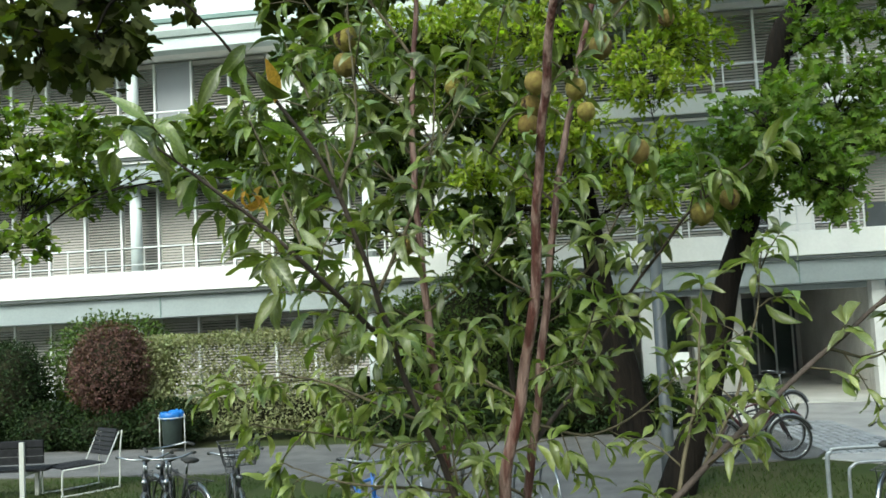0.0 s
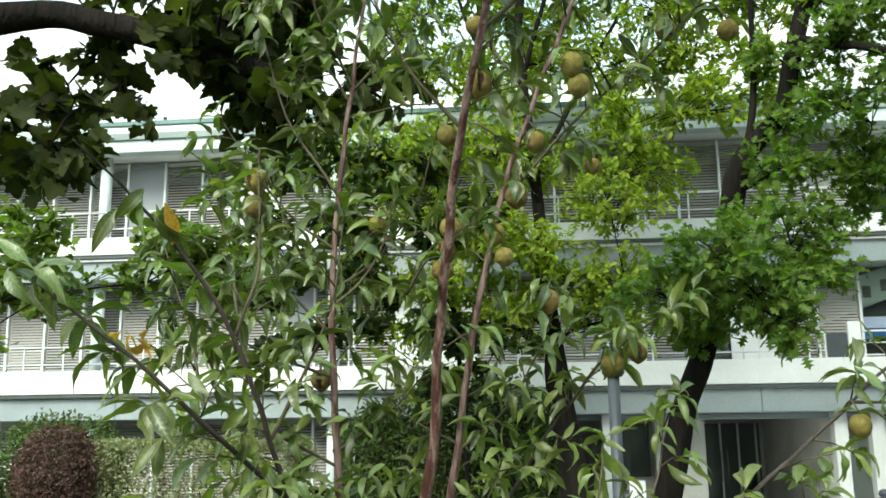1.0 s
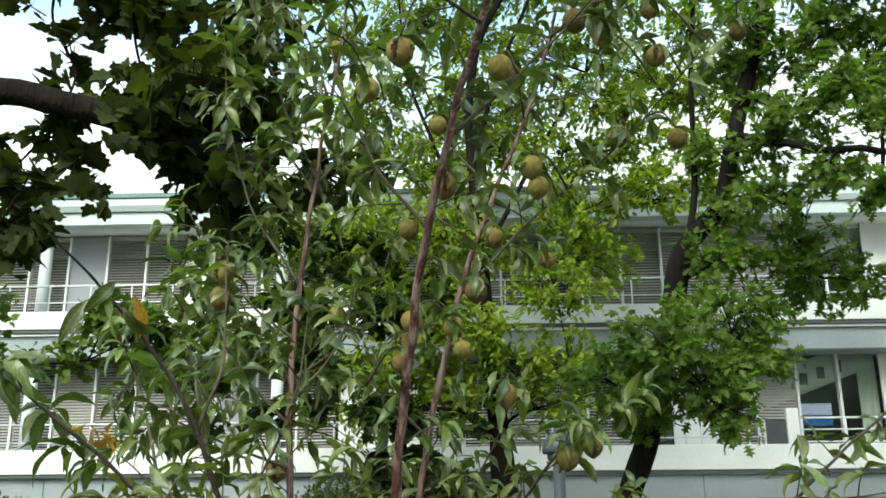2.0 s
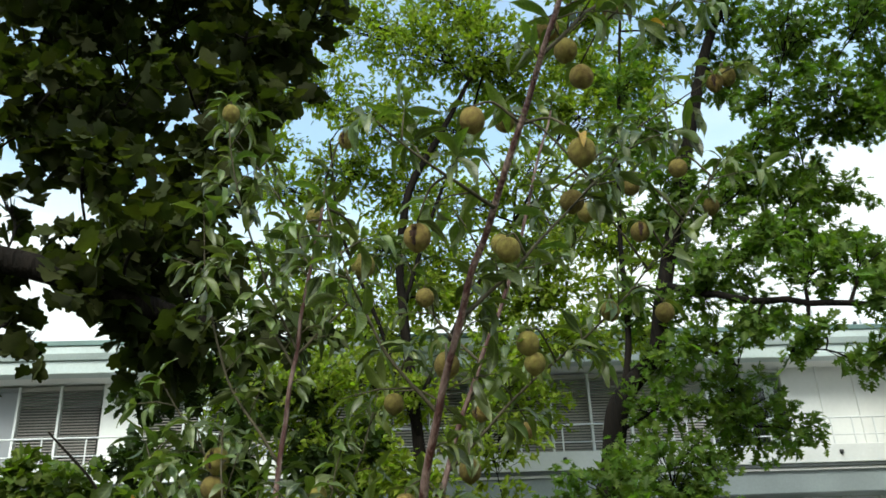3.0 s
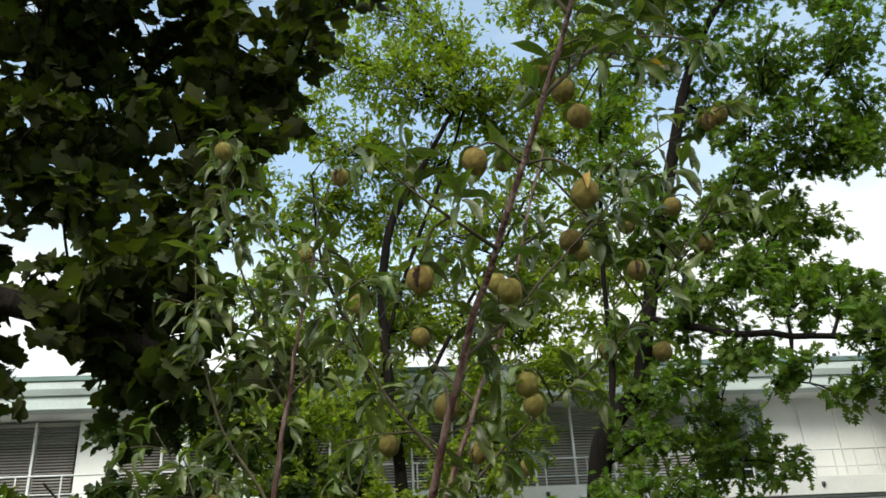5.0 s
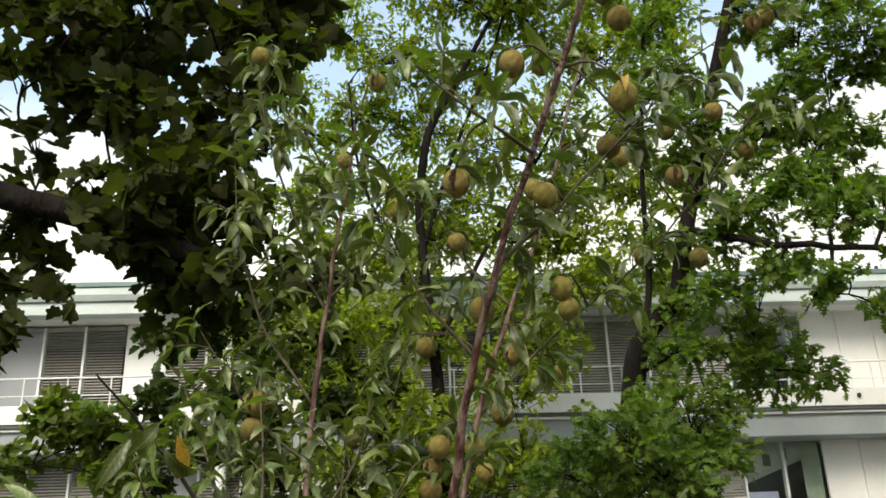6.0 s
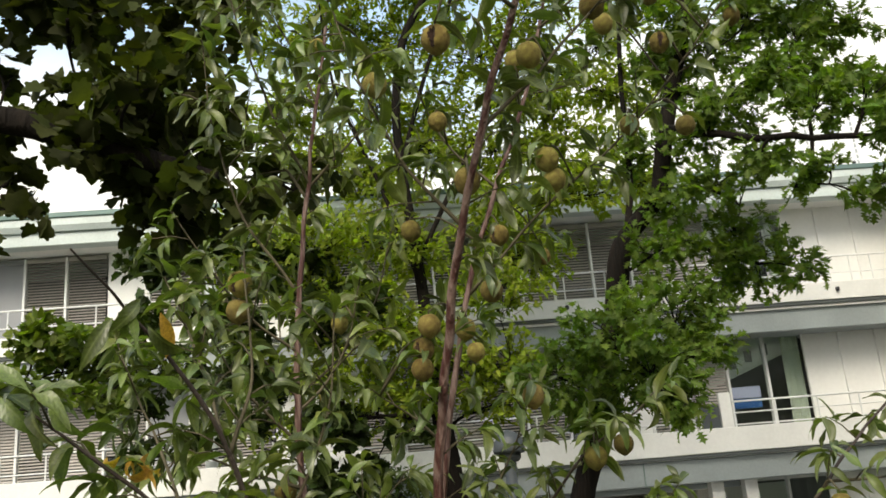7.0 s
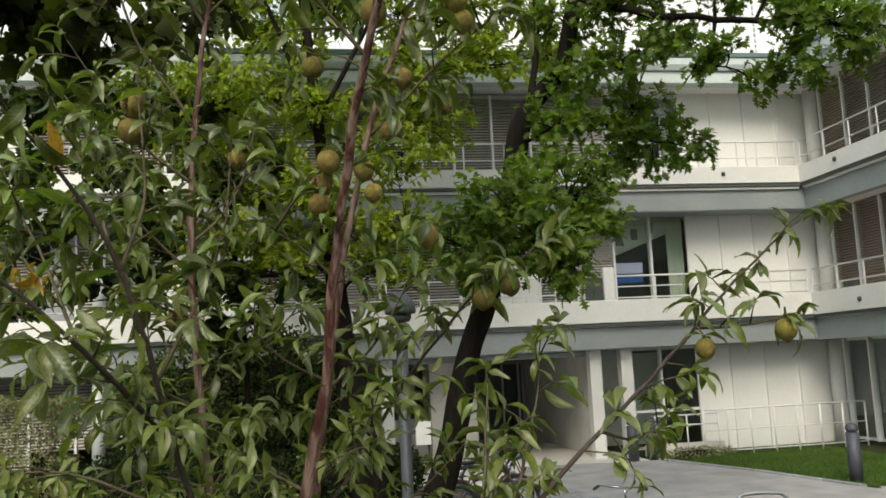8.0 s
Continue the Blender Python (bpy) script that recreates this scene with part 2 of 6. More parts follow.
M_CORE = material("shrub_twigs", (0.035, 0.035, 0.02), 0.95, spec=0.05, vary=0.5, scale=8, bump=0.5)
M_PEACH = material("peach_skin", (0.225, 0.190, 0.050), 0.85, vary=0.4, scale=2.1, fine=14, bump=0.4, spec=0.15, tint=(0.120, 0.085, 0.028), objrand=0.30, deep=0.08, sharp=0.2)
M_CRACK = material("peach_crack", (0.055, 0.022, 0.012), 0.9, vary=0.5, scale=4, fine=20, bump=0.5, deep=0.08)
M_BLACK = material("black_paint", (0.025, 0.025, 0.028), 0.4, vary=0.3, scale=10, bump=0.05)
M_RUBBER = material("rubber", (0.022, 0.022, 0.022), 0.85, vary=0.3, scale=20, bump=0.2)
M_CHROME = material("worn_chrome", (0.30, 0.31, 0.325), 0.28, metal=1.0, vary=0.12, scale=20, bump=0.03)
M_BLUE = material("blue_paint", (0.03, 0.11, 0.36), 0.4, vary=0.2, scale=12, bump=0.03)
M_RED = material("red_paint", (0.10, 0.03, 0.035), 0.4, vary=0.2, scale=12, bump=0.03)
M_BAG = material("blue_plastic_bag", (0.02, 0.15, 0.48), 0.35, vary=0.25, scale=14, fine=40, bump=0.5)
M_BIN = material("dark_green_bin", (0.03, 0.045, 0.04), 0.6, vary=0.25, scale=10, bump=0.1)
M_SEAT = material("dark_slat_seat", (0.018, 0.018, 0.021), 0.6, spec=0.15, vary=0.35, scale=14, bump=0.2)
M_TUBE = material("white_tube", (0.52, 0.52, 0.49), 0.45, vary=0.12, scale=10, bump=0.03)
M_POST = material("grey_post_paint", (0.056, 0.064, 0.070), 0.5, vary=0.2, scale=5, bump=0.08)
M_BOLLARD = material("slate_bollard", (0.06, 0.065, 0.085), 0.55, vary=0.2, scale=8, bump=0.08)
M_GALVANISED = material("galvanised_tube", (0.24, 0.26, 0.28), 0.5, metal=0.5, vary=0.2, scale=14, bump=0.05)
M_GLOBE = material("white_globe", (0.80, 0.81, 0.80), 0.25, vary=0.04, scale=3, bump=0.0)
M_CURTAIN = material("pale_curtain", (0.55, 0.55, 0.53), 0.85, vary=0.15, scale=6, bump=0.1, translucent=0.2)
M_BANNER = material("pale_violet_cloth", (0.52, 0.50, 0.74), 0.8, vary=0.12, scale=5, bump=0.1)
M_SIGN = material("white_sign", (0.80, 0.80, 0.78), 0.5, vary=0.05, bump=0.0)


# ---- building blocks ----
class Geo:
    """Vertices and faces of one mesh, gathered piece by piece."""

    def __init__(self):
        self.v, self.f = [], []

    def box(self, x0, x1, y0, y1, z0, z1, m=None):
        n = len(self.v)
        pts = [Vector((x, y, z)) for z in (z0, z1) for y in (y0, y1) for x in (x0, x1)]
        self.v += [m @ p for p in pts] if m else pts
        self.f += [tuple(n + i for i in q) for q in ((0, 2, 3, 1), (4, 5, 7, 6), (0, 1, 5, 4), (2, 6, 7, 3), (0, 4, 6, 2), (1, 3, 7, 5))]
        return self

    def slab(self, x0, x1, y0, y1, z0, z1, c=0.01):
        """A box with bevelled long edges in the y-z section."""
        ring = [(y0 + c, z0), (y1 - c, z0), (y1, z0 + c), (y1, z1 - c), (y1 - c, z1), (y0 + c, z1), (y0, z1 - c), (y0, z0 + c)]
        return self.extrude_x(ring, x0, x1)

    def extrude_x(self, ring, x0, x1):
        n, k = len(self.v), len(ring)
        self.v += [Vector((x, y, z)) for x in (x0, x1) for y, z in ring]
        self.f += [(n + i, n + k + i, n + k + (i + 1) % k, n + (i + 1) % k) for i in range(k)]
        self.f += [tuple(n + i for i in range(k)), tuple(n + k + i for i in reversed(range(k)))]
        return self

    def tube(self, pts, radii, sides=8, closed=False):
        pts = [Vector(p) for p in pts]
        if not hasattr(radii, "__len__"):
            radii = [radii] * len(pts)
        n, last, side = len(self.v), len(pts) - 1, None
        for i, p in enumerate(pts):
            if closed:
                way = pts[(i + 1) % len(pts)] - pts[i - 1]
            else:
                way = pts[min(i + 1, last)] - pts[max(i - 1, 0)]
            way = way.normalized() if way.length > 1e-9 else Vector((0, 0, 1))
            if side is None:
                side = way.orthogonal().normalized()
            side = side - way * side.dot(way)
            side = side.normalized() if side.length > 1e-6 else way.orthogonal().normalized()
            up = way.cross(side)
            for j in range(sides):
                a = 2 * math.pi * j / sides
                self.v.append(p + (side * math.cos(a) + up * math.sin(a)) * radii[i])
        spans = len(pts) if closed else last
        for i in range(spans):
            a, b = n + i * sides, n + (i + 1) % len(pts) * sides
            for j in range(sides):
                k = (j + 1) % sides
                self.f.append((a + j, a + k, b + k, b + j))
        if not closed:
            self.f.append(tuple(n + j for j in reversed(range(sides))))
            self.f.append(tuple(n + last * sides + j for j in range(sides)))
        return self

    def lathe(self, centre, profile, sides=20, m=None):
        """profile: (radius, height) from the bottom up, round the z axis."""
        n, c = len(self.v), Vector(centre)
        for r, z in profile:
            for j in range(sides):
                a = 2 * math.pi * j / sides
                p = Vector((r * math.cos(a), r * math.sin(a), z))
                self.v.append(c + (m @ p if m else p))
        for i in range(len(profile) - 1):
            for j in range(sides):
                k = (j + 1) % sides
                self.f.append((n + i * sides + j, n + i * sides + k, n + (i + 1) * sides + k, n + (i + 1) * sides + j))
        self.f.append(tuple(n + j for j in reversed(range(sides))))
        self.f.append(tuple(n + (len(profile) - 1) * sides + j for j in range(sides)))
        return self

    def torus(self, centre, r, thick, axis, steps=32, sides=6):
        axis = Vector(axis).normalized()
        a = axis.orthogonal().normalized()
        b = axis.cross(a)
        ring = [Vector(centre) + (a * math.cos(2 * math.pi * i / steps) + b * math.sin(2 * math.pi * i / steps)) * r for i in range(steps)]
        return self.tube(ring, thick, sides, closed=True)

    def mesh(self, name, mat, smooth=False):
        me = bpy.data.meshes.new(name)
        me.from_pydata([tuple(p) for p in self.v], [], self.f)
        me.materials.append(mat)
        if smooth:
            me.polygons.foreach_set("use_smooth", [True] * len(me.polygons))
        me.update()
        return me


def part(name, geo, mat, parent=None, label="", smooth=False):
    """One mesh object, under a thing or a part."""
    ob = new(name, geo if isinstance(geo, bpy.types.Mesh) else geo.mesh(name, mat, smooth))
    if parent:
        ob.parent = parent
    return tagged(ob, label)


def thing(name, at=(0, 0, 0), label="", category="", group="", kind="", turn=0.0):
    ob = new(name)
    ob.empty_display_size = 0.1
    ob.matrix_basis = pose(*at, 0, 0, turn)
    return tagged(ob, label, category, group, kind)


def curve_through(pts, steps=5):
    """A smooth line through the points."""
    pts = [Vector(p) for p in pts]
    ext = [pts[0] * 2 - pts[1], *pts, pts[-1] * 2 - pts[-2]]
    out = []
    for i in range(1, len(ext) - 2):
        p0, p1, p2, p3 = ext[i - 1:i + 3]
        for k in range(steps):
            t = k / steps
            out.append(0.5 * (2 * p1 + (p2 - p0) * t + (2 * p0 - 5 * p1 + 4 * p2 - p3) * t * t + (3 * p1 - p0 - 3 * p2 + p3) * t ** 3))
    return out + [pts[-1]]


def taper(n, a, b, power=1.0):
    return [a + (b - a) * (i / max(1, n - 1)) ** power for i in range(n)]


def leaf_mesh(name, mat, template, places, ways, normals, sizes):
    """Many leaves as one mesh. template: (points along x with normal z, faces)."""
    base, faces = np.array(template[0], float), template[1]
    p, w, u, s = (np.asarray(a, float) for a in (places, ways, normals, sizes))
    w /= np.linalg.norm(w, axis=1, keepdims=True) + 1e-9
    u = u - w * (u * w).sum(1, keepdims=True)
    u /= np.linalg.norm(u, axis=1, keepdims=True) + 1e-9
    v = np.cross(u, w)
    verts = p[:, None] + s[:, None, None] * (base[None, :, 0:1] * w[:, None] + base[None, :, 1:2] * v[:, None] + base[None, :, 2:3] * u[:, None])
    count, k = len(p), len(base)
    loops = np.concatenate([np.array(f) for f in faces])
    starts = np.cumsum([0] + [len(f) for f in faces])
    me = bpy.data.meshes.new(name)
    me.vertices.add(count * k)
    me.vertices.foreach_set("co", verts.reshape(-1))
    me.loops.add(count * len(loops))
    me.loops.foreach_set("vertex_index", (loops[None] + k * np.arange(count)[:, None]).reshape(-1).astype(np.int32))
    me.polygons.add(count * len(faces))
    me.polygons.foreach_set("loop_start", (starts[None, :-1] + len(loops) * np.arange(count)[:, None]).reshape(-1).astype(np.int32))
    me.update(calc_edges=True)
    layer = me.uv_layers.new(name="leaf")
    layer.data.foreach_set("uv", np.tile(base[loops][:, :2], (count, 1)).reshape(-1))
    me.materials.append(mat)
    return me


def halves(outline, fold):
    """A leaf from half an outline (x along, y aside), folded along its midrib and drooping to the tip."""
    n = len(outline)
    pts = [(x, 0, -0.10 * x * x) for x, _ in (outline[0], outline[-1])]
    left = [(x, y, y * fold - 0.10 * x * x) for x, y in outline[1:-1]]
    right = [(x, -y, y * fold - 0.10 * x * x) for x, y in outline[1:-1]]
    pts += left + right
    m = n - 2
    return pts, [(0, *range(2, 2 + m), 1)[::-1], (0, *range(2 + m, 2 + 2 * m), 1)]


OAK_LEAF = halves([(0, 0), (0.10, 0.04), (0.24, 0.30), (0.30, 0.09), (0.52, 0.45), (0.55, 0.11), (0.78, 0.34), (0.80, 0.11), (1.0, 0)], 0.28)
PLANE_LEAF = halves([(0, 0), (0.12, 0.14), (0.30, 0.25), (0.42, 0.17), (0.60, 0.22), (0.72, 0.11), (1.0, 0)], 0.3)
MAPLE_LEAF = halves([(0.08, 0), (-0.06, 0.20), (0.09, 0.28), (0.07, 0.44), (0.20, 0.49), (0.33, 0.39), (0.48, 0.50), (0.61, 0.43), (0.64, 0.27), (0.83, 0.19), (1.0, 0)], 0.22)
SMALL_LEAF = halves([(0, 0), (0.3, 0.22), (0.7, 0.20), (1.0, 0)], 0.3)


def peach_leaf_template(bend, fold, wave):
    """A long narrow leaf: nine stations along a drooping midrib, folded in a shallow V."""
    widths = [0.011, 0.056, 0.102, 0.130, 0.138, 0.124, 0.094, 0.050, 0.0]
    pts, faces, n = [], [], len(widths)
    x = z = 0.0
    for i, w in enumerate(widths):
        t = i / (n - 1)
        a = bend * (t - 0.15)
        if i:
            x, z = x + math.cos(a) / (n - 1), z - math.sin(a) / (n - 1)
        lift = w * fold + wave * math.sin(t * 11.0) * 0.03
        side = 0.05 * wave * math.sin(t * 3.1)
        pts += [(x, w + side, z + lift), (x, side, z), (x, -w + side, z + w * fold * 0.9 - wave * math.sin(t * 12.5) * 0.026)]
    for i in range(n - 1):
        a, b = 3 * i, 3 * i + 3
        faces += [(a, a + 1, b + 1, b), (a + 1, a + 2, b + 2, b + 1)]
    return pts, [f[::-1] for f in faces]


rng = np.random.default_rng(11)


def unit_random(n):
    v = rng.normal(size=(n, 3))
    return v / np.linalg.norm(v, axis=1, keepdims=True)


def grow_tree(name, label, trunk, radii, clumps, leaf, leaf_mat, bark, size, density, flat=0.75, limb_r=0.045, category="tree", droop=0.3, swell=1.2, lean=0.0, boughs=(), hang=3.0):
    """A tree: a trunk, one limb to each clump of the crown, twigs and leaves."""
    base = Vector(trunk[0])
    tree = thing(name, base, label, category)
    line = curve_through(trunk, 5)
    k = np.interp(np.linspace(0, len(trunk) - 1, len(line)), range(len(trunk)), radii)
    geo = Geo()
    wob = [p + Vector((noise.noise(p * 0.9), noise.noise(p * 0.9 + Vector((9, 0, 0))), 0)) * 0.06 for p in line]
    wob[0] = line[0]
    geo.tube([p - base for p in wob], [r * (1 + 0.12 * noise.noise(p * 2.1)) for p, r in zip(line, k)], 14)
    part("trunk", geo, bark, tree, smooth=True)
    nodes = [(p, r) for p, r in zip(wob, k)][3:]
    for pts in boughs:
        bough = curve_through(pts, 4)
        rr = taper(len(bough), 0.055, 0.022)
        part("limb", Geo().tube([p + Vector((0, 0, 0.05 * noise.noise(p * 2.3))) - base for p in bough], rr, 9), bark, tree, smooth=True)
        nodes += list(zip(bough[4:], rr[4:]))
    twigs = Geo()
    places, ways, normals, sizes = [], [], [], []
    for cx, cy, cz, cr in sorted(clumps, key=lambda c: (Vector(c[:3]) - base).length):
        c, cr = Vector((cx, cy, cz)), cr * swell
        start, r0 = min(nodes, key=lambda q: (q[0] - c).length + max(0, q[0].z - c.z + 0.25) * hang)
        far = (c - start).length
        mid = start.lerp(c, 0.45) + Vector((rng.normal() * 0.10, rng.normal() * 0.10, 0.10 + 0.06 * rng.normal())) * far
        limb = curve_through([start, mid, c], 4)
        ra = min(r0 * 0.75, limb_r * (0.45 + 0.28 * far))
        rr = taper(len(limb), ra, 0.012, 0.8)
        part("limb", Geo().tube([p - base for p in limb], rr, 7), bark, tree, smooth=True)
        nodes += list(zip(limb[3:], rr[3:]))
        count = max(30, int(density * cr * cr))
        shoots = max(6, count // 14)
        tips = unit_random(shoots) * (rng.uniform(0.35, 1.18, (shoots, 1)) ** 0.7) * cr * np.array((1.12, 1.12, flat))
        for tip in tips:
            s = limb[int(rng.integers(len(limb) // 3, len(limb)))].lerp(c + Vector(tip), rng.uniform(0.0, 0.3))
            e = c + Vector(tip)
            b = s.lerp(e, 0.5) + Vector((0, 0, 0.10 * (e - s).length))
            path = [s, b, e]
            twigs.tube([p - base for p in path], [0.007, 0.005, 0.002], 4)
            for _ in range(count // shoots):
                t = rng.uniform(0.25, 1.05) ** 0.6
                q = s.lerp(b, t * 2) if t < 0.5 else b.lerp(e, t * 2 - 1)
                q = q + Vector(rng.normal(size=3) * 0.05) - base
                out = (e - s).normalized() * 0.8 + Vector(rng.normal(size=3) * 0.95) - Vector((0, 0, droop))
                places.append(q)
                ways.append(out)
                normals.append(Vector(rng.normal(size=3) * 0.55) + Vector((0, -lean, 1)))
                sizes.append(size * rng.uniform(0.65, 1.2))
    tagged(part("brushwood", twigs, bark, tree), kind="stuff")
    tagged(part("crown", leaf_mesh("crown", leaf_mat, leaf, places, ways, normals, sizes), leaf_mat, tree), kind="stuff")
    return tree


# ---- ground ----
def ground_height(x, y):
    """Flat lawn that rises in a low bank under the peach tree."""
    t = min(1.0, max(0.0, (6.5 - y) / 4.5))
    return 0.85 * t * t * (3 - 2 * t)


def build_ground():
    geo = Geo()
    xs = [-900, -300, -100, -40, *[-20 + 2 * i for i in range(21)], 40, 100, 300, 900]
    ys = [-600, -100, -20, *[-6 + i * 0.75 for i in range(24)], 20, 40, 100, 400, 1500]
    for y in ys:
        for x in xs:
            geo.v.append(Vector((x, y, ground_height(x, y))))
    n = len(xs)
    geo.f = [(j * n + i, j * n + i + 1, (j + 1) * n + i + 1, (j + 1) * n + i) for j in range(len(ys) - 1) for i in range(n - 1)]
    tagged(part("ground", geo, M_SOIL, smooth=True), "green lawn ground with worn earthy patches", "lawn", kind="structure")


def strip(name, outline, z, mat, label, category):
    """A flat paved area with a low edge, of the outline given counter-clockwise."""
    geo, n = Geo(), len(outline)
    geo.v = [Vector((x, y, -0.1)) for x, y in outline] + [Vector((x, y, z)) for x, y in outline]
    geo.f = [tuple(range(n, 2 * n))] + [(i, (i + 1) % n, n + (i + 1) % n, n + i) for i in range(n)]
    return tagged(part(name, geo, mat), label, category, kind="structure")


build_ground()
strip("path", [(-30, 13.6), (-9, 13.5), (-4.6, 13.2), (-3.0, 11.6), (-2.2, 8.4), (0.9, 8.4), (1.25, 11.2), (2.0, 12.7), (3.8, 13.2), (4.9, 15.3), (4.3, 17.1), (1.6, 16.6), (-1.0, 15.9), (-4, 16.2), (-9, 16.5), (-30, 16.7)], 0.02, M_GRAVEL, "light grey gravel path along the shrubs", "path")
strip("pavement", [(2.2, 17.7), (4.35, 17.3), (5.3, 20.4), (8.3, 19.9), (8.1, 30), (2.2, 30)], 0.03, M_CONCRETE, "pale concrete forecourt before the entrance", "pavement")
strip("road", [(3.85, 13.1), (7.4, 10.2), (30, -6), (30, 6.0), (10.0, 13.7), (9.45, 16.6), (8.5, 19.85), (5.35, 20.3), (4.4, 17.2), (5.0, 15.3)], 0.015, M_ASPHALT, "grey asphalt drive across the lawn", "road")


def build_kerb():
    """A row of granite kerb stones between drive and forecourt."""
    kerb = tagged(new("kerb"), "row of granite kerb stones", "kerb", kind="structure")
    me = Geo().slab(0.01, 0.98, -0.06, 0.06, -0.1, 0.05, 0.012).mesh("kerb_stone", M_SETT)
    for a, b, n in ((Vector((8.55, 19.85, 0)), Vector((9.5, 16.6, 0)), 3), (Vector((9.42, 16.9, 0)), Vector((10.02, 13.7, 0)), 3), (Vector((10.05, 13.65, 0)), Vector((30, 6.0, 0)), 12)):
        way = (b - a).normalized()
        for i in range(n):
            p = a + way * i
            part("kerb_stone", me, M_SETT, kerb).matrix_basis = pose(p.x, p.y, 0, 0, 0, math.degrees(math.atan2(way.y, way.x)))


def build_setts():
    """Small stone setts in rows beside the cycle stand."""
    field = tagged(new("sett_strip"), "strip of grey granite setts beside the drive", "paving", kind="structure")
    shapes = []
    for k in range(4):
        g = Geo()
        a, b = 0.065 + 0.006 * rng.uniform(-1, 1), 0.062 + 0.006 * rng.uniform(-1, 1)
        g.v = [Vector((sx * a * s, sy * b * s, z)) for z, s in ((-0.05, 1), (0.022, 1), (0.035, 0.82)) for sx, sy in ((-1, -1), (1, -1), (1, 1), (-1, 1))]
        g.f = [(8, 9, 10, 11)] + [(4 * r + i, 4 * r + (i + 1) % 4, 4 * r + 4 + (i + 1) % 4, 4 * r + 4 + i) for r in (0, 1) for i in range(4)]
        shapes.append(g.mesh("sett", M_SETT))
    for i in range(9):
        for j in range(26):
            ob = part("sett", shapes[(i * 7 + j * 3) % 4], M_SETT, field)
            ob.matrix_basis = pose(4.15 + i * 0.15 - 0.012 * j, 13.5 + j * 0.142 + i * 0.012, rng.uniform(-0.006, 0.006), 0, 0, 5 + rng.uniform(-3, 3))


# ---- office building ----
YW, YE = 21.4, 20.3          # window plane and balcony edge
XW, XE = 14.35, 13.25        # the same for the side wing
MODULE, X0 = 1.0415, 5.2
LEVELS = (0.0, 3.5, 6.95)
TOPS = (2.75, 6.32, 9.62)
LEFT_END = -27.1


def window_frame(w, h):
    g = Geo()
    g.box(0.03, w - 0.03, 0.06, 0.12, 0, 0.07).box(0.03, w - 0.03, 0.06, 0.12, h - 0.07, h)
    g.box(-0.03, 0.03, -0.04, 0.13, 0, h)
    return g.mesh("window", M_FRAME)


def blind_mesh(w, h, low, tilt, pitch=0.074, mat=None):
    """An outside venetian blind: a head box, tilted slats and a bottom rail."""
    g = Geo()
    g.box(0.04, w - 0.04, -0.02, 0.06, h - 0.13, h - 0.02)
    a = radians(tilt)
    dy, dz = 0.036 * math.cos(a), 0.036 * math.sin(a)
    z = h - 0.17
    while z > low:
        n = len(g.v)
        for t, lift in ((-1, 0), (0, 0.006), (1, 0)):
            g.v += [Vector((x, 0.02 + t * dy, z - t * dz * -1 + lift)) for x in (0.045, w - 0.045)]
        g.f += [(n, n + 1, n + 3, n + 2), (n + 2, n + 3, n + 5, n + 4)]
        z -= pitch
    g.box(0.045, w - 0.045, 0.0, 0.04, z - 0.02, z + 0.015)
    return g.mesh("blind", mat or M_BLIND)


def screen_mesh(w, h, low):
    """A rolled-down cloth blind with its head box and bottom rail."""
    g = Geo().box(0.04, w - 0.04, -0.02, 0.06, h - 0.13, h - 0.02).box(0.045, w - 0.045, 0.03, 0.036, low, h - 0.13).box(0.045, w - 0.045, 0.02, 0.045, low - 0.03, low)
    return g.mesh("blind", M_SCREEN)


def glazing(w, h):
    return Geo().box(0.03, w - 0.03, 0.070, 0.078, 0.06, h - 0.06).mesh("pane", M_GLASS)


HEIGHTS = tuple(t - l - 0.12 for t, l in zip(TOPS, LEVELS))
FRAMES = [window_frame(MODULE, h) for h in HEIGHTS]
PANES = [glazing(MODULE, h) for h in HEIGHTS]
BLINDS = [[blind_mesh(MODULE, h, 0.1, 40), blind_mesh(MODULE, h, 0.1, 52), blind_mesh(MODULE, h, 0.95, 45), screen_mesh(MODULE, h, 0.12)] for h in HEIGHTS]
WING_BLINDS = [[blind_mesh(MODULE, h, 0.1, 54, mat=M_BROWN_BLIND), blind_mesh(MODULE, h, 0.1, 64, mat=M_BROWN_BLIND), blind_mesh(MODULE, h, 0.7, 58, mat=M_BROWN_BLIND)] for h in HEIGHTS]
PANEL = Geo().box(0.01, MODULE - 0.01, 0.0, 0.07, 0, HEIGHTS[1]).mesh("panel", M_PANEL)


def place(ob, x, y, z, turn=0.0):
    ob.matrix_basis = pose(x, y, z, 0, 0, turn)
    return ob


def window_bay(building, x, y, floor, turn, kind, blinds=BLINDS):
    """kind: 0..3 a blind, 4 bare glass."""
    win = place(part("window", FRAMES[floor], M_FRAME, building), x, y, LEVELS[floor] + 0.1, turn)
    pane = part("pane", PANES[floor], M_GLASS, win)
    pane.visible_shadow = False
    if kind < 4:
        tagged(part("blind", blinds[floor][kind], M_BLIND, win), kind="stuff")
    return win


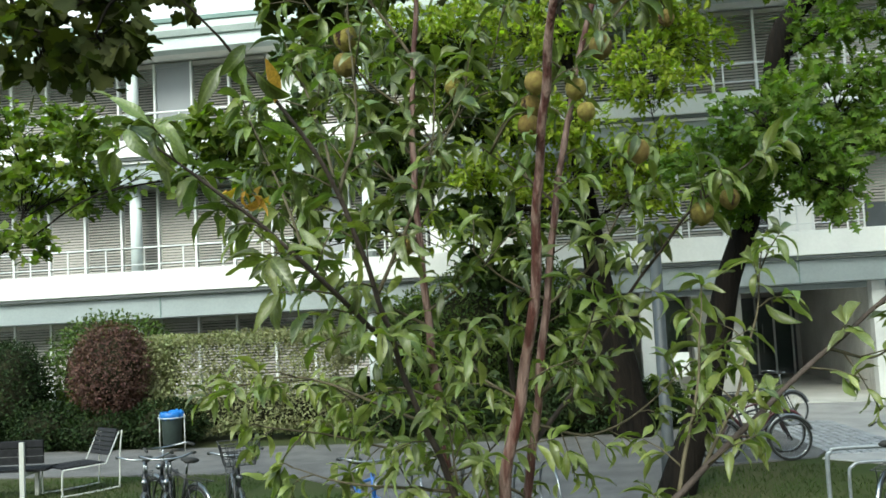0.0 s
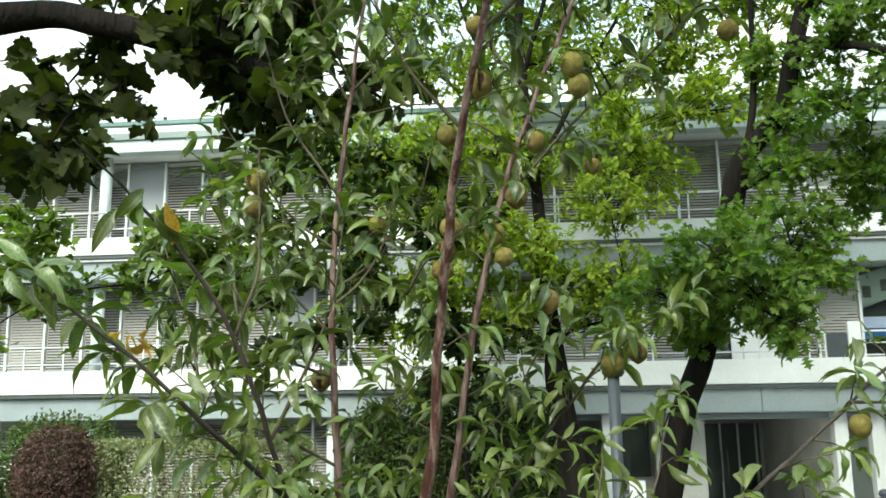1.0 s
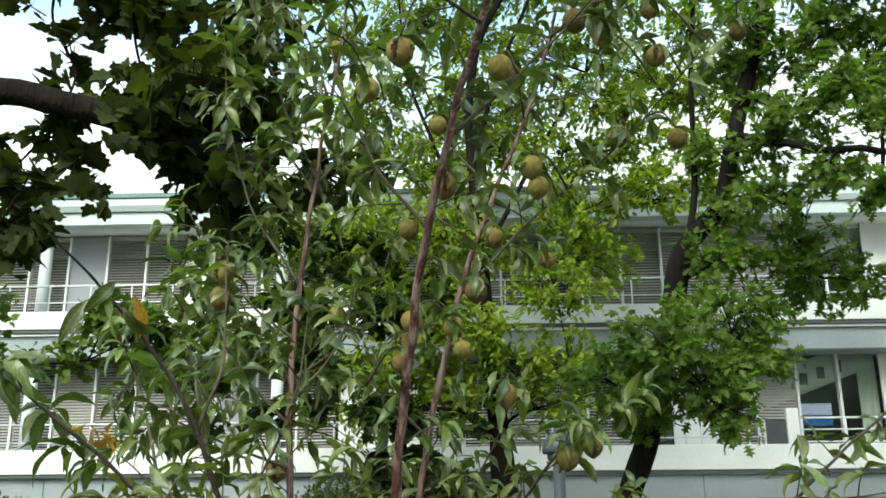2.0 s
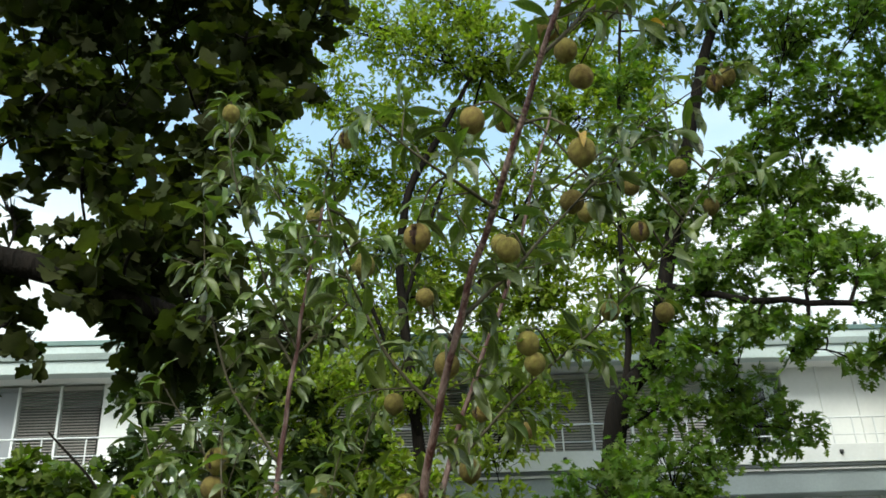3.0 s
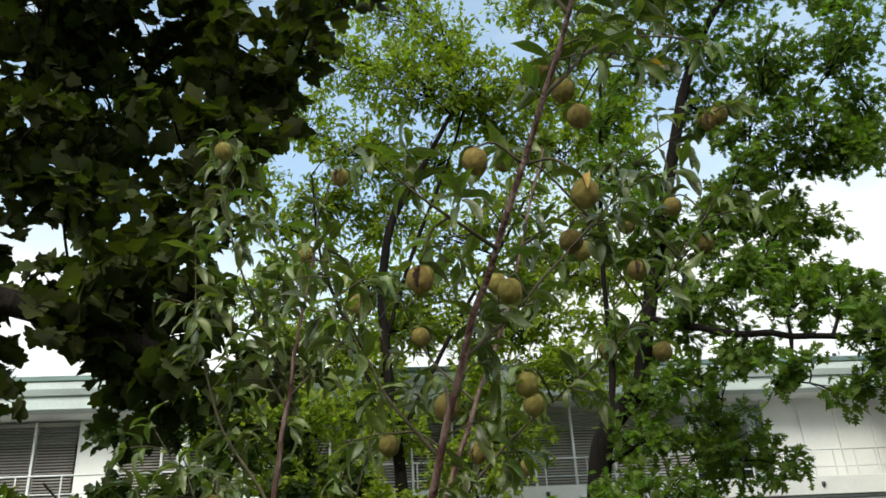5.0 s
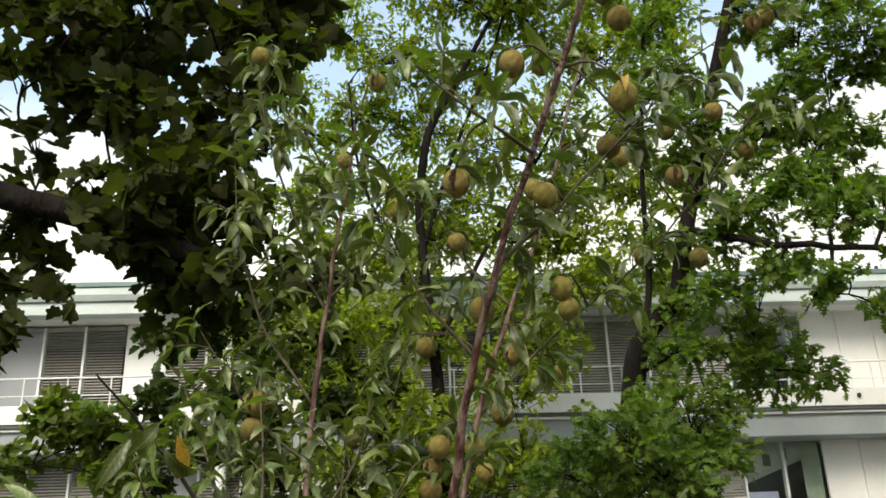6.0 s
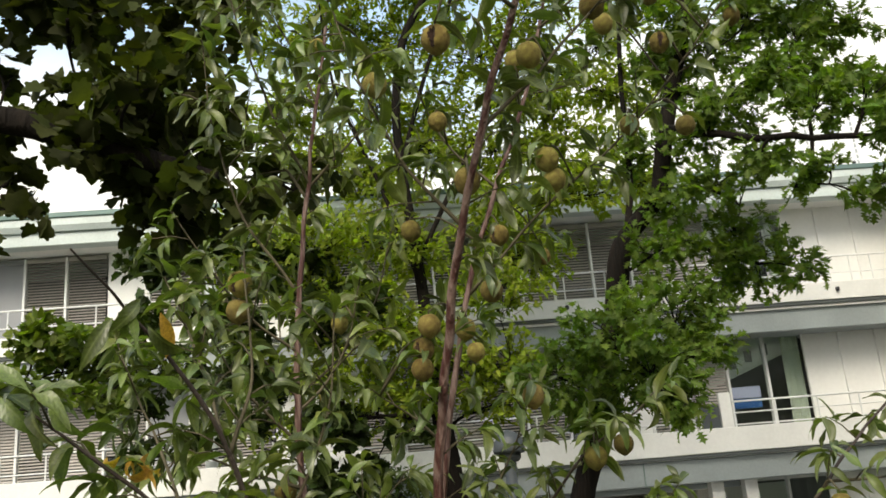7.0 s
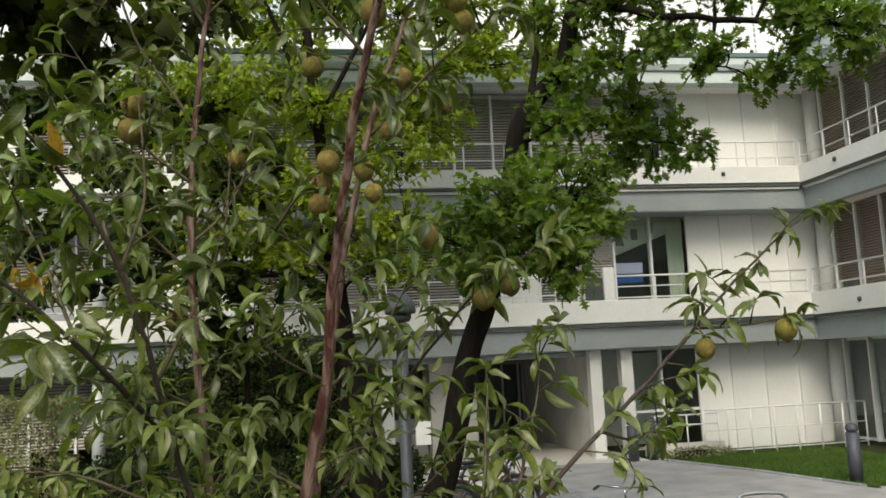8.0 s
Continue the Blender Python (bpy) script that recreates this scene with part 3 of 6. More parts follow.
def railing(building, a, b, z, posts, heights=(1.05, 0.62)):
    """A balcony rail: two tubes along, each upright a piece of its own."""
    a, b = Vector((*a, z)), Vector((*b, z))
    g = Geo()
    for h in heights:
        g.tube([a + Vector((0, 0, h)), b + Vector((0, 0, h))], 0.024 if h == heights[0] else 0.017, 8)
    rail = part("railing", g, M_FRAME, building, smooth=True)
    me = Geo().tube([(0, 0, 0), (0, 0, heights[0])], 0.02, 8).mesh("rail_post", M_FRAME)
    for i in range(posts):
        p = a.lerp(b, i / (posts - 1))
        place(part("rail_post", me, M_FRAME, rail), p.x, p.y, p.z)


def build_main():
    b = thing("office_building", (0, 0, 0), "three-storey white office building with balconies and grey blinds", "building")
    # floors, upstands and beams along the front
    for name, f, up0, up1, beam0 in (("balcony", 1, 3.38, 3.95, 2.72), ("balcony", 2, 6.88, 7.33, 6.18)):
        z = LEVELS[f]
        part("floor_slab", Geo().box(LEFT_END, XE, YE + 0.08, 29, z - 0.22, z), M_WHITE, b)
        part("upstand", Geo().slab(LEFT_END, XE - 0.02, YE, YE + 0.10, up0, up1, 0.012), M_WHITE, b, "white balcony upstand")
        # recessed dark strip, painted as the shadow line under the upstand
        part("shadow_gap_strip", Geo().slab(LEFT_END, XE + 0.02, YE + 0.03, YE + 0.30, up0 - 0.09, up0 - 0.004, 0.01), M_SHADOW_GAP, b)
        part("beam", Geo().slab(LEFT_END, XE + 0.25, YE + 0.16, YE + 0.42, beam0, up0 - 0.094, 0.03), M_BEAM, b, "grey-green beam under the balcony")
        # soffit in the darker beam colour, standing for the shadow beneath the balcony
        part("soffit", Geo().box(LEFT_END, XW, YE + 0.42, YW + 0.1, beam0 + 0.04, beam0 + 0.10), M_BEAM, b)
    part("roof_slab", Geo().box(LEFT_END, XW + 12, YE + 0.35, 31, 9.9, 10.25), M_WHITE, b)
    part("coping", Geo().slab(LEFT_END, XE + 0.1, YE - 0.16, YE + 0.5, 10.24, 10.38, 0.02), M_COPING, b, "green-grey metal roof edge")
    part("fascia", Geo().extrude_x([(YE - 0.05, 9.92), (YE + 0.4, 9.92), (YE + 0.4, 10.24), (YE - 0.12, 10.24), (YE - 0.12, 10.06)], LEFT_END, XE + 0.08), M_FASCIA, b, "pale grey-green roof fascia")
    part("lower_fascia", Geo().slab(LEFT_END, XE + 0.2, YE + 0.02, YE + 0.4, 9.58, 9.916, 0.02), M_FASCIA, b)
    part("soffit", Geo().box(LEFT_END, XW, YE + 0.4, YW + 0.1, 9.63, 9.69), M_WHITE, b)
    # joints of the beams
    joint = Geo().box(-0.012, 0.012, YE + 0.145, YE + 0.158, 2.74, 3.32).mesh("joint_cover", M_COPING)
    for i in range(8):
        place(part("joint_cover", joint, M_COPING, b), -25.6 + 5.2 * i, 0, 0)
    # columns between balcony edge and windows
    for i in range(5):
        x = -26.44 + 5.208 * i if i < 4 else -4.60
        for z0, z1 in ((0, 2.76), (3.5, 6.22), (6.95, 9.64)):
            g = Geo().lathe((x, YE + 0.62, z0), [(0.15, 0), (0.15, z1 - z0)], 18)
            part("column", g, M_COLUMN, b, "round pale column", smooth=True)
    # window bays
    random.seed(4)
    for k in range(-31, 3):
        x = X0 + MODULE * k
        for f in (0, 1, 2):
            if f == 0 and x > 0.9:
                continue
            if f == 2 and k == -12 or f == 1 and k in (-8, -7) or f == 1 and k == 0:
                place(part("panel", PANEL, M_PANEL, b), x, YW, LEVELS[f] + 0.1)
                continue
            kind = 3 if (f, k) in ((2, -15), (1, -11)) else random.choice((0, 0, 0, 1, 0, 1, 2))
            if f == 2 and k > -3:
                kind = 1
            window_bay(b, x, YW, f, 0, kind)
    # tall bare windows beside the panel wall
    for f in (1, 2):
        for x in (8.33, 9.37):
            window_bay(b, x, YW, f, 0, 4)
    # panel wall
    for f in (0, 1, 2):
        for k in range(4):
            w = 0.975
            h = TOPS[f] - LEVELS[f] + 0.3
            place(part("panel", Geo().box(0.008, w - 0.008, 0.0, 0.1, 0, h), M_PANEL, b), 10.42 + w * k, YW, LEVELS[f])
            place(part("cover_strip", Geo().box(-0.035, 0.035, -0.075, 0.0, 0, h), M_PANEL, b), 10.42 + w * k, YW - 0.003, LEVELS[f])
    # rooms behind the glass, their dimness put into the wall colour
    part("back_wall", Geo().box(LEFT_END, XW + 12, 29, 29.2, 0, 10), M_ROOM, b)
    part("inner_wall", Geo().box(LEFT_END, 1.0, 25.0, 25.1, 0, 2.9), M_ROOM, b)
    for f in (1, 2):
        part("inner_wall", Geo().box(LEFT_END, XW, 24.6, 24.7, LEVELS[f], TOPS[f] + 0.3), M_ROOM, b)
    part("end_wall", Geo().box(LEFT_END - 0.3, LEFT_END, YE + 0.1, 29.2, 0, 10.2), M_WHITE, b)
    # railings, one length to each bay between columns
    for f, z in ((1, 3.5), (2, 6.95)):
        for i in range(7):
            xa = -25.95 + 5.2 * i
            xb = min(xa + 5.2, 13.2)
            if xa < 6:
                railing(b, (xa, YE + 0.07), (min(xb, 7.1) if f == 1 else xb, YE + 0.07), z, 6)
        railing(b, (7.95 if f == 1 else 10.45, YE + 0.07), (13.2, YE + 0.07), z, 6, (1.05, 0.78, 0.5, 0.22) if f == 1 else (1.05, 0.62))
    # white post and dark pane in the first-floor rail
    part("balcony_post", Geo().box(7.62, 7.9, YE + 0.02, YE + 0.12, 3.5, 4.78), M_WHITE, b)
    part("balcony_pane", Geo().box(7.14, 7.6, YE + 0.05, YE + 0.08, 3.6, 4.5), M_POST, b)
    # entrance recess
    part("recess_ceiling", Geo().box(1.0, 8.1, YW, 28.6, 2.60, 2.74), M_WHITE, b)
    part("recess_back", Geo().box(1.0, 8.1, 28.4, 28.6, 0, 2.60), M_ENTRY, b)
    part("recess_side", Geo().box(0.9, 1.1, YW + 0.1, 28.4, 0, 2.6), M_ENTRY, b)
    part("recess_side", Geo().box(7.5, 7.7, YW, 28.4, 0, 2.60), M_CONCRETE, b)
    for i in range(32):
        part("board", Geo().box(7.46, 7.50, YW + 0.1 + 0.21 * i, YW + 0.28 + 0.21 * i, 0, 2.59), M_CONCRETE, b)
    part("lintel", Geo().slab(1.0, 8.1, YW - 0.25, YW, 2.58, 2.72, 0.02), M_BEAM, b)
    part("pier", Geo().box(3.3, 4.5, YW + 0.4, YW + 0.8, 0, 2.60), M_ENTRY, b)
    door = part("door", Geo().box(5.0, 7.35, 28.3, 28.38, 0, 2.45), M_POST, b, "dark glazed entrance door")
    for x in (5.12, 5.66, 6.20, 6.74):
        part("pane", Geo().box(x, x + 0.44, 28.26, 28.29, 0.2, 2.05), M_GLASS, door)
        part("stile", Geo().box(x + 0.46, x + 0.51, 28.22, 28.292, 0.0, 2.45), M_FRAME, door)
    for x in (6.12, 6.32):
        part("pull_bar", Geo().tube([(x, 28.20, 0.7), (x, 28.20, 1.6)], 0.018, 8), M_CHROME, door, smooth=True)
    hall = part("hall_window", Geo().box(2.15, 3.3, 23.0, 23.06, 1.15, 2.5), M_BLACK, b, "dark hall window beside the entrance")
    for x in (2.22, 2.80):
        part("pane", Geo().box(x, x + 0.44, 22.96, 22.99, 1.22, 2.44), M_GLASS, hall)
    part("hall_sill", Geo().slab(2.1, 3.35, 22.9, 23.2, 0, 1.14, 0.01), M_ENTRY, b)
    for x in (2.1, 7.42, 8.25):
        part("column", Geo().box(x - 0.15, x + 0.15, YE + 0.5, YE + 0.8, 0, 2.76), M_WHITE, b, "square white entrance column")
    part("hall_wall", Geo().box(7.75, 10.5, 24.0, 24.1, 0, 2.6), M_WHITE, b)
    for f in (1, 2):
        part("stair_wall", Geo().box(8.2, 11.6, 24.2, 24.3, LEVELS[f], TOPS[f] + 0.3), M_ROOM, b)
    # stair flights with solid balustrades, seen through the tall windows
    for z0 in (3.5, 6.95):
        ring = [(7.6, z0 + 1.38), (10.40, z0 + 2.43), (10.40, z0 + 2.9), (9.5, z0 + 2.9), (7.6, z0 + 2.25)]
        g = Geo()
        g.v = [Vector((x, y, z)) for y in (22.2, 22.32) for x, z in ring]
        g.f = [(0, 1, 2, 3, 4), (9, 8, 7, 6, 5)] + [(i, i + 5, (i + 1) % 5 + 5, (i + 1) % 5) for i in range(5)]
        flight = part("stair_flight", g, M_WHITE, b, "white stair flight with a solid balustrade")
        # dark patches painted as unlit openings in the balustrade
        for k in range(3 if z0 < 4 else 0):
            part("opening_patch", Geo().box(8.7 + 0.45 * k, 8.9 + 0.45 * k, 22.182, 22.196, z0 + 2.05 + 0.16 * k, z0 + 2.35 + 0.16 * k), M_ROOM, flight)
        part("inner_column", Geo().box(10.20, 10.38, 21.9, 22.1, z0, z0 + 2.9), M_WHITE, b)
    # a gathered curtain in the second pane
    folds, cloth = 26, Geo()
    for i in range(folds + 1):
        x, y = 9.92 + 0.46 * i / folds, 21.62 + 0.03 * math.sin(i * 1.9)
        cloth.v += [Vector((x, y, 3.66)), Vector((x, y, 6.22))]
    cloth.f = [(2 * i, 2 * i + 2, 2 * i + 3, 2 * i + 1) for i in range(folds)]
    part("curtain", cloth, M_CURTAIN, b, "pale grey gathered curtain", smooth=True)
    part("window_banner", Geo().box(8.40, 9.16, 21.52, 21.53, 4.72, 5.0), M_BANNER, b, "pale violet cloth hung behind the glass")
    part("window_banner", Geo().box(8.42, 9.15, 21.52, 21.53, 4.46, 4.70), M_BLUE, b, "blue cloth hung behind the glass")
    # small spot fixtures on the balcony edges
    for x, z in ((11.07, 7.12), (11.3, 3.62), (4.2, 7.12), (-3.4, 7.12), (-9.0, 10.44), (12.2, 10.44)):
        part("spot_fixture", Geo().lathe((x, YE - 0.02, z), [(0.03, -0.05), (0.05, -0.03), (0.05, 0.05), (0.03, 0.06)], 10), M_BLACK, b, "small black spot fixture", smooth=True)
    # ground-floor glazing beside the entrance
    for x in (8.4, 9.4):
        window_bay(b, x, YW, 0, 0, 4)
    part("transom", Geo().box(8.4, 10.4, YW - 0.03, YW + 0.06, 1.05, 1.12), M_FRAME, b)
    return b


def build_wing():
    b = thing("office_wing", (0, 0, 0), "side wing of the white office building with brown-grey blinds", "building")
    y1 = 2.0
    for f, up0, up1, beam0 in ((1, 3.38, 3.95, 2.72), (2, 6.88, 7.33, 6.18)):
        z = LEVELS[f]
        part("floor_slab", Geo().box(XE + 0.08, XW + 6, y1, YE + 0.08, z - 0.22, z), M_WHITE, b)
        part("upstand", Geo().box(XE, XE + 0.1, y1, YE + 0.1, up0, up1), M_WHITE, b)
        part("shadow_gap_strip", Geo().box(XE + 0.03, XE + 0.3, y1, YE + 0.3, up0 - 0.09, up0 - 0.006), M_SHADOW_GAP, b)
        part("beam", Geo().box(XE + 0.16, XE + 0.42, y1, YE + 0.16, beam0, up0 - 0.096), M_BEAM, b)
        part("soffit", Geo().box(XE + 0.42, XW + 0.1, y1, YE + 0.42, beam0 + 0.045, beam0 + 0.1), M_WHITE, b)
        railing(b, (XE + 0.07, YE), (XE + 0.07, y1), z, 18)
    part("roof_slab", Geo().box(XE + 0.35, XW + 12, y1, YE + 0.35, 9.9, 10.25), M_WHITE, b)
    part("coping", Geo().box(XE - 0.16, XE + 0.5, y1, YE - 0.16, 10.24, 10.385), M_COPING, b)
    part("fascia", Geo().box(XE - 0.1, XE + 0.4, y1, YE - 0.12, 9.92, 10.236), M_FASCIA, b)
    part("lower_fascia", Geo().box(XE + 0.02, XE + 0.4, y1, YE + 0.02, 9.58, 9.912), M_FASCIA, b)
    part("soffit", Geo().box(XE + 0.4, XW + 0.1, y1, YE + 0.4, 9.635, 9.69), M_WHITE, b)
    for z0, z1 in ((0, 2.76), (3.5, 6.22), (6.95, 9.64)):
        part("column", Geo().lathe((XW - 0.12, YW - 0.35, z0), [(0.19, 0), (0.19, z1 - z0)], 18), M_WHITE, b, smooth=True)
    for y, z in ((18.7, 7.12), (15.6, 7.12), (18.3, 3.62)):
        part("spot_fixture", Geo().lathe((XE - 0.02, y, z), [(0.03, -0.05), (0.05, -0.03), (0.05, 0.05), (0.03, 0.06)], 10), M_BLACK, b, "small black spot fixture", smooth=True)
    random.seed(9)
    for f in (0, 1, 2):
        for k in range(17):
            window_bay(b, XW, YW - 0.6 - MODULE * k, f, -90, 4 if f == 0 else random.choice((0, 1, 1, 2)), WING_BLINDS)
    part("inner_wall", Geo().box(XW + 3.5, XW + 3.6, y1, YW, 0, 9.9), M_ROOM, b)
    part("end_wall", Geo().box(XE + 0.2, XW + 12, y1 - 0.25, y1, 0, 10.2), M_WHITE, b)
    return b


def build_attic():
    """Set-back roof screen of white slats, stepping up to the side."""
    a = thing("roof_screen", (10.0, 26.0, 10.25), "set-back rooftop screen of white horizontal slats", "louvre")
    for x in (0.9, 2.5, 4.1, 5.7, 7.3):
        part("support", Geo().box(x - 0.02, x + 0.02, 0.08, 0.16, 0, 6.0 if x < 7 else 5.3), M_FRAME, a)
    for i in range(30):
        z = 0.25 + 0.195 * i
        g = Geo().extrude_x([(-0.08, z - 0.055), (0.06, z + 0.035), (0.06, z + 0.055), (-0.08, z - 0.03)], 0.9, 7.35 - max(0, z - 5.3) * 0.35)
        part("slat", g, M_FRAME, a)
    for i in range(16):
        z = 1.2 + 0.24 * i
        part("raked_slat", Geo().tube([Vector((-0.5, 0.1, z + 0.9)), Vector((0.86, 0.1, z - 0.3))], [0.045, 0.045], 4), M_FRAME, a)
    return a


build_main()
build_wing()
build_attic()


# ---- large trees ----
OAK_HIGH = [(4.9, 9.5, 13, 0.7), (6.5, 10.1, 13.8, 0.77), (7.9, 9.8, 13.5, 0.69), (9.4, 10.2, 14.2, 0.56), (5.5, 10.2, 12.1, 0.62), (6.1, 9.2, 11.4, 0.59), (7.4, 9.1, 11.6, 0.54), (8.5, 10.6, 11.3, 0.5), (6.7, 9.6, 10.3, 0.51), (5.7, 9.5, 10.2, 0.43), (5.8, 10.9, 11.4, 0.47), (7.3, 9.9, 10, 0.37), (6.5, 10.6, 9.3, 0.45), (5.2, 10, 8.9, 0.42), (7, 10.2, 8.9, 0.26), (5.4, 9.4, 7.8, 0.38), (4.4, 10.2, 8, 0.30), (4.2, 10.7, 8.7, 0.42), (3.8, 10, 9.8, 0.42), (3.7, 10.4, 7.2, 0.39)]
OAK_LOW = [(1.9, 9.8, 4.1, 0.5), (2.5, 9, 4.5, 0.54), (3.5, 10, 4.9, 0.6), (3.75, 9.7, 4.25, 0.42), (2.9, 9.3, 4, 0.56), (3.2, 8.9, 3.6, 0.36), (4.8, 10.1, 5.4, 0.48), (5.1, 9.6, 5.2, 0.27), (3.5, 9.9, 5.7, 0.38), (2.4, 10.1, 3.7, 0.37)]
OAK_NEAR = [(4.4, 9.2, 7.4, 0.43), (4.9, 8.8, 7.5, 0.32), (5.1, 8.4, 6.9, 0.37), (5.5, 8, 6.8, 0.35), (5.6, 7.6, 6.3, 0.32), (5.7, 7.2, 6, 0.31), (4.7, 8.5, 5.9, 0.21), (5, 8.2, 6, 0.23), (5.2, 8, 5.6, 0.21), (5.5, 7.7, 5.8, 0.22), (5.6, 7.3, 5.5, 0.23), (4.5, 8.8, 6.4, 0.25), (5.9, 7, 5.7, 0.33)]
PLANE_HIGH = [(0.7, 16.4, 18.6, 0.91), (1.9, 15.6, 17, 0.98), (-0.6, 16.1, 16.6, 0.92), (0.7, 15.8, 15.7, 1.02), (2.4, 15.7, 15.6, 1.02), (-1.4, 16.3, 15.1, 0.82), (-0.1, 16.3, 14.2, 0.93), (1.2, 17.1, 14.2, 0.97), (3, 16.6, 15.5, 0.91), (4.6, 17.2, 16.6, 0.97), (-0.9, 16.9, 13.2, 0.87), (0.5, 17.3, 12.8, 0.87), (1.9, 16.4, 12, 0.83), (3.1, 15.2, 12.3, 0.73), (4.8, 16.9, 14.4, 0.84), (-0.1, 17.2, 11.2, 0.84), (1.4, 17.1, 10.9, 0.83), (2.9, 16.2, 10.8, 0.74)]
PLANE_LOW = [(-2.9, 16.3, 8, 0.95), (-1.4, 15.1, 7.6, 0.87), (-0.4, 16.7, 8.1, 0.95), (0.5, 15.9, 7.5, 0.68), (-0.9, 15.3, 6.4, 0.81), (-0, 14.7, 5.8, 0.62), (-0.5, 16.7, 5.1, 0.68), (-1.4, 17.1, 4.4, 0.64), (1.8, 14.8, 6.5, 0.73), (2.9, 16.6, 7.4, 0.71), (-2, 15.6, 6.8, 0.66)]
MAPLE = [(-2.5, 4.4, 8.2, 0.63), (-2, 4.6, 8.3, 0.58), (-1.6, 5.3, 9.1, 0.59), (-1, 5.4, 9.2, 0.54), (-0.4, 4.3, 8.1, 0.32), (-0.1, 5.1, 9.2, 0.26), (-0.2, 4.3, 7.8, 0.25), (-0.7, 5.2, 8.3, 0.33), (-1.1, 4.7, 7.5, 0.29), (-1.8, 5.4, 8.2, 0.51), (-2.7, 5.6, 8.4, 0.65), (-2.6, 4.9, 7.1, 0.46), (-2.3, 5.6, 7.5, 0.44), (-1.5, 4.6, 6.9, 0.25), (-2.1, 4.3, 6, 0.26), (-1.9, 5, 6.4, 0.29), (-1.6, 4.2, 5.4, 0.26), (-1.9, 4.5, 5.3, 0.25), (-1.4, 4.8, 5.2, 0.25), (-1.8, 5.1, 5, 0.25), (-3.4, 4.5, 4.6, 0.4), (-2.9, 4.4, 4.5, 0.26)]
SIDE_MAPLE = [(-6.4, 9, 5, 0.47), (-5.4, 8.4, 4.8, 0.39), (-6.3, 9.1, 4.3, 0.47), (-5.4, 9, 4.2, 0.37), (-6, 8.5, 3.6, 0.33), (-4.0, 8.6, 4.75, 0.24), (-3.5, 8.6, 4.65, 0.30)]
PLANE_MID = [(-2.8, 16.9, 14.2, 0.69), (-2.3, 16.8, 12.7, 0.73), (-1.7, 16.8, 11.3, 0.71), (-2.5, 16.8, 10.8, 0.63), (-1.4, 17.3, 10.4, 0.71), (5.2, 16.7, 12.7, 0.74), (4.6, 16.6, 11.2, 0.71), (3.8, 17.1, 12, 0.73), (3.8, 16.3, 9.9, 0.68), (2.3, 16.4, 9.8, 0.73), (0.9, 17.4, 10.2, 0.77), (-0.4, 16.7, 9.8, 0.74), (3.8, 16.8, 14.8, 0.77), (5.4, 15.9, 15.1, 0.69), (1.1, 14.8, 5, 0.62), (-0, 15.1, 4.5, 0.57), (0.5, 14.4, 5.6, 0.55), (1.8, 15.1, 4.4, 0.57), (-0.6, 15.1, 5.8, 0.58), (-1.4, 14.4, 5, 0.6), (-2.2, 15.1, 4.1, 0.53), (2, 14.9, 5.2, 0.52), (-2.7, 15.1, 5.5, 0.48)]
MAPLE_LEFT = [(-3, 4.9, 6.6, 0.35), (-2.6, 5.2, 6.7, 0.41), (-3, 5.2, 6.2, 0.2), (-2.7, 4.5, 4.8, 0.25), (-1.5, 4.6, 5.6, 0.3), (-1.4, 5.2, 5.4, 0.27), (-1.5, 5.5, 5, 0.25), (-1.2, 4.8, 6.4, 0.25), (-2.1, 5, 7, 0.35), (-1.5, 5.1, 7.2, 0.35), (-1, 4.8, 6.9, 0.25), (-2.2, 4.9, 5.7, 0.2), (-1.7, 4.8, 5.1, 0.25)]
SHADE = [(-1.4, 15.2, 6.7, 0.41), (-0.9, 15.3, 6.5, 0.46), (-0.5, 15.4, 6.6, 0.41), (-1.5, 15.6, 6.1, 0.37), (-0.8, 15.3, 5.9, 0.41), (-0.4, 15.6, 6.2, 0.42), (-1.4, 14.1, 4.2, 0.34), (-1.1, 14.9, 4.1, 0.4), (-1.5, 15.6, 3.4, 0.34), (-0.6, 15.2, 3.4, 0.36), (-1.2, 15.6, 3.1, 0.37), (0.1, 14.4, 3.9, 0.3), (-2.2, 14.9, 4.9, 0.36), (-2.6, 14.5, 4.4, 0.31), (-2.9, 14.7, 6.2, 0.41), (-2.6, 14.8, 5.9, 0.36), (-2.3, 14.1, 6.7, 0.35), (-1.3, 14.4, 6, 0.35), (-0.5, 14.5, 6.2, 0.35), (-1.6, 15.2, 7.3, 0.37)]
MAPLE_MORE = [(-1.7, 5, 5, 0.21), (-1.3, 4.5, 4.8, 0.16), (-1, 5, 5, 0.16), (-0.7, 4.9, 4.9, 0.16), (-0.5, 4.5, 4.8, 0.16), (-1.7, 5.3, 6.1, 0.16), (-1.6, 4.6, 5.4, 0.16), (-1.8, 4.6, 5.2, 0.16), (-1.6, 5.4, 5.2, 0.16), (-1.7, 5.3, 4.8, 0.16), (-1.3, 4.7, 6.3, 0.16), (-1.5, 5.4, 6.3, 0.16), (-2.2, 4.9, 5.7, 0.16), (-1.2, 5.1, 7.2, 0.16), (-1.2, 4.6, 6.5, 0.16), (-0.9, 5.3, 7.4, 0.16), (-0.9, 5.1, 7.7, 0.16), (-1.4, 5.4, 8.5, 0.22)]
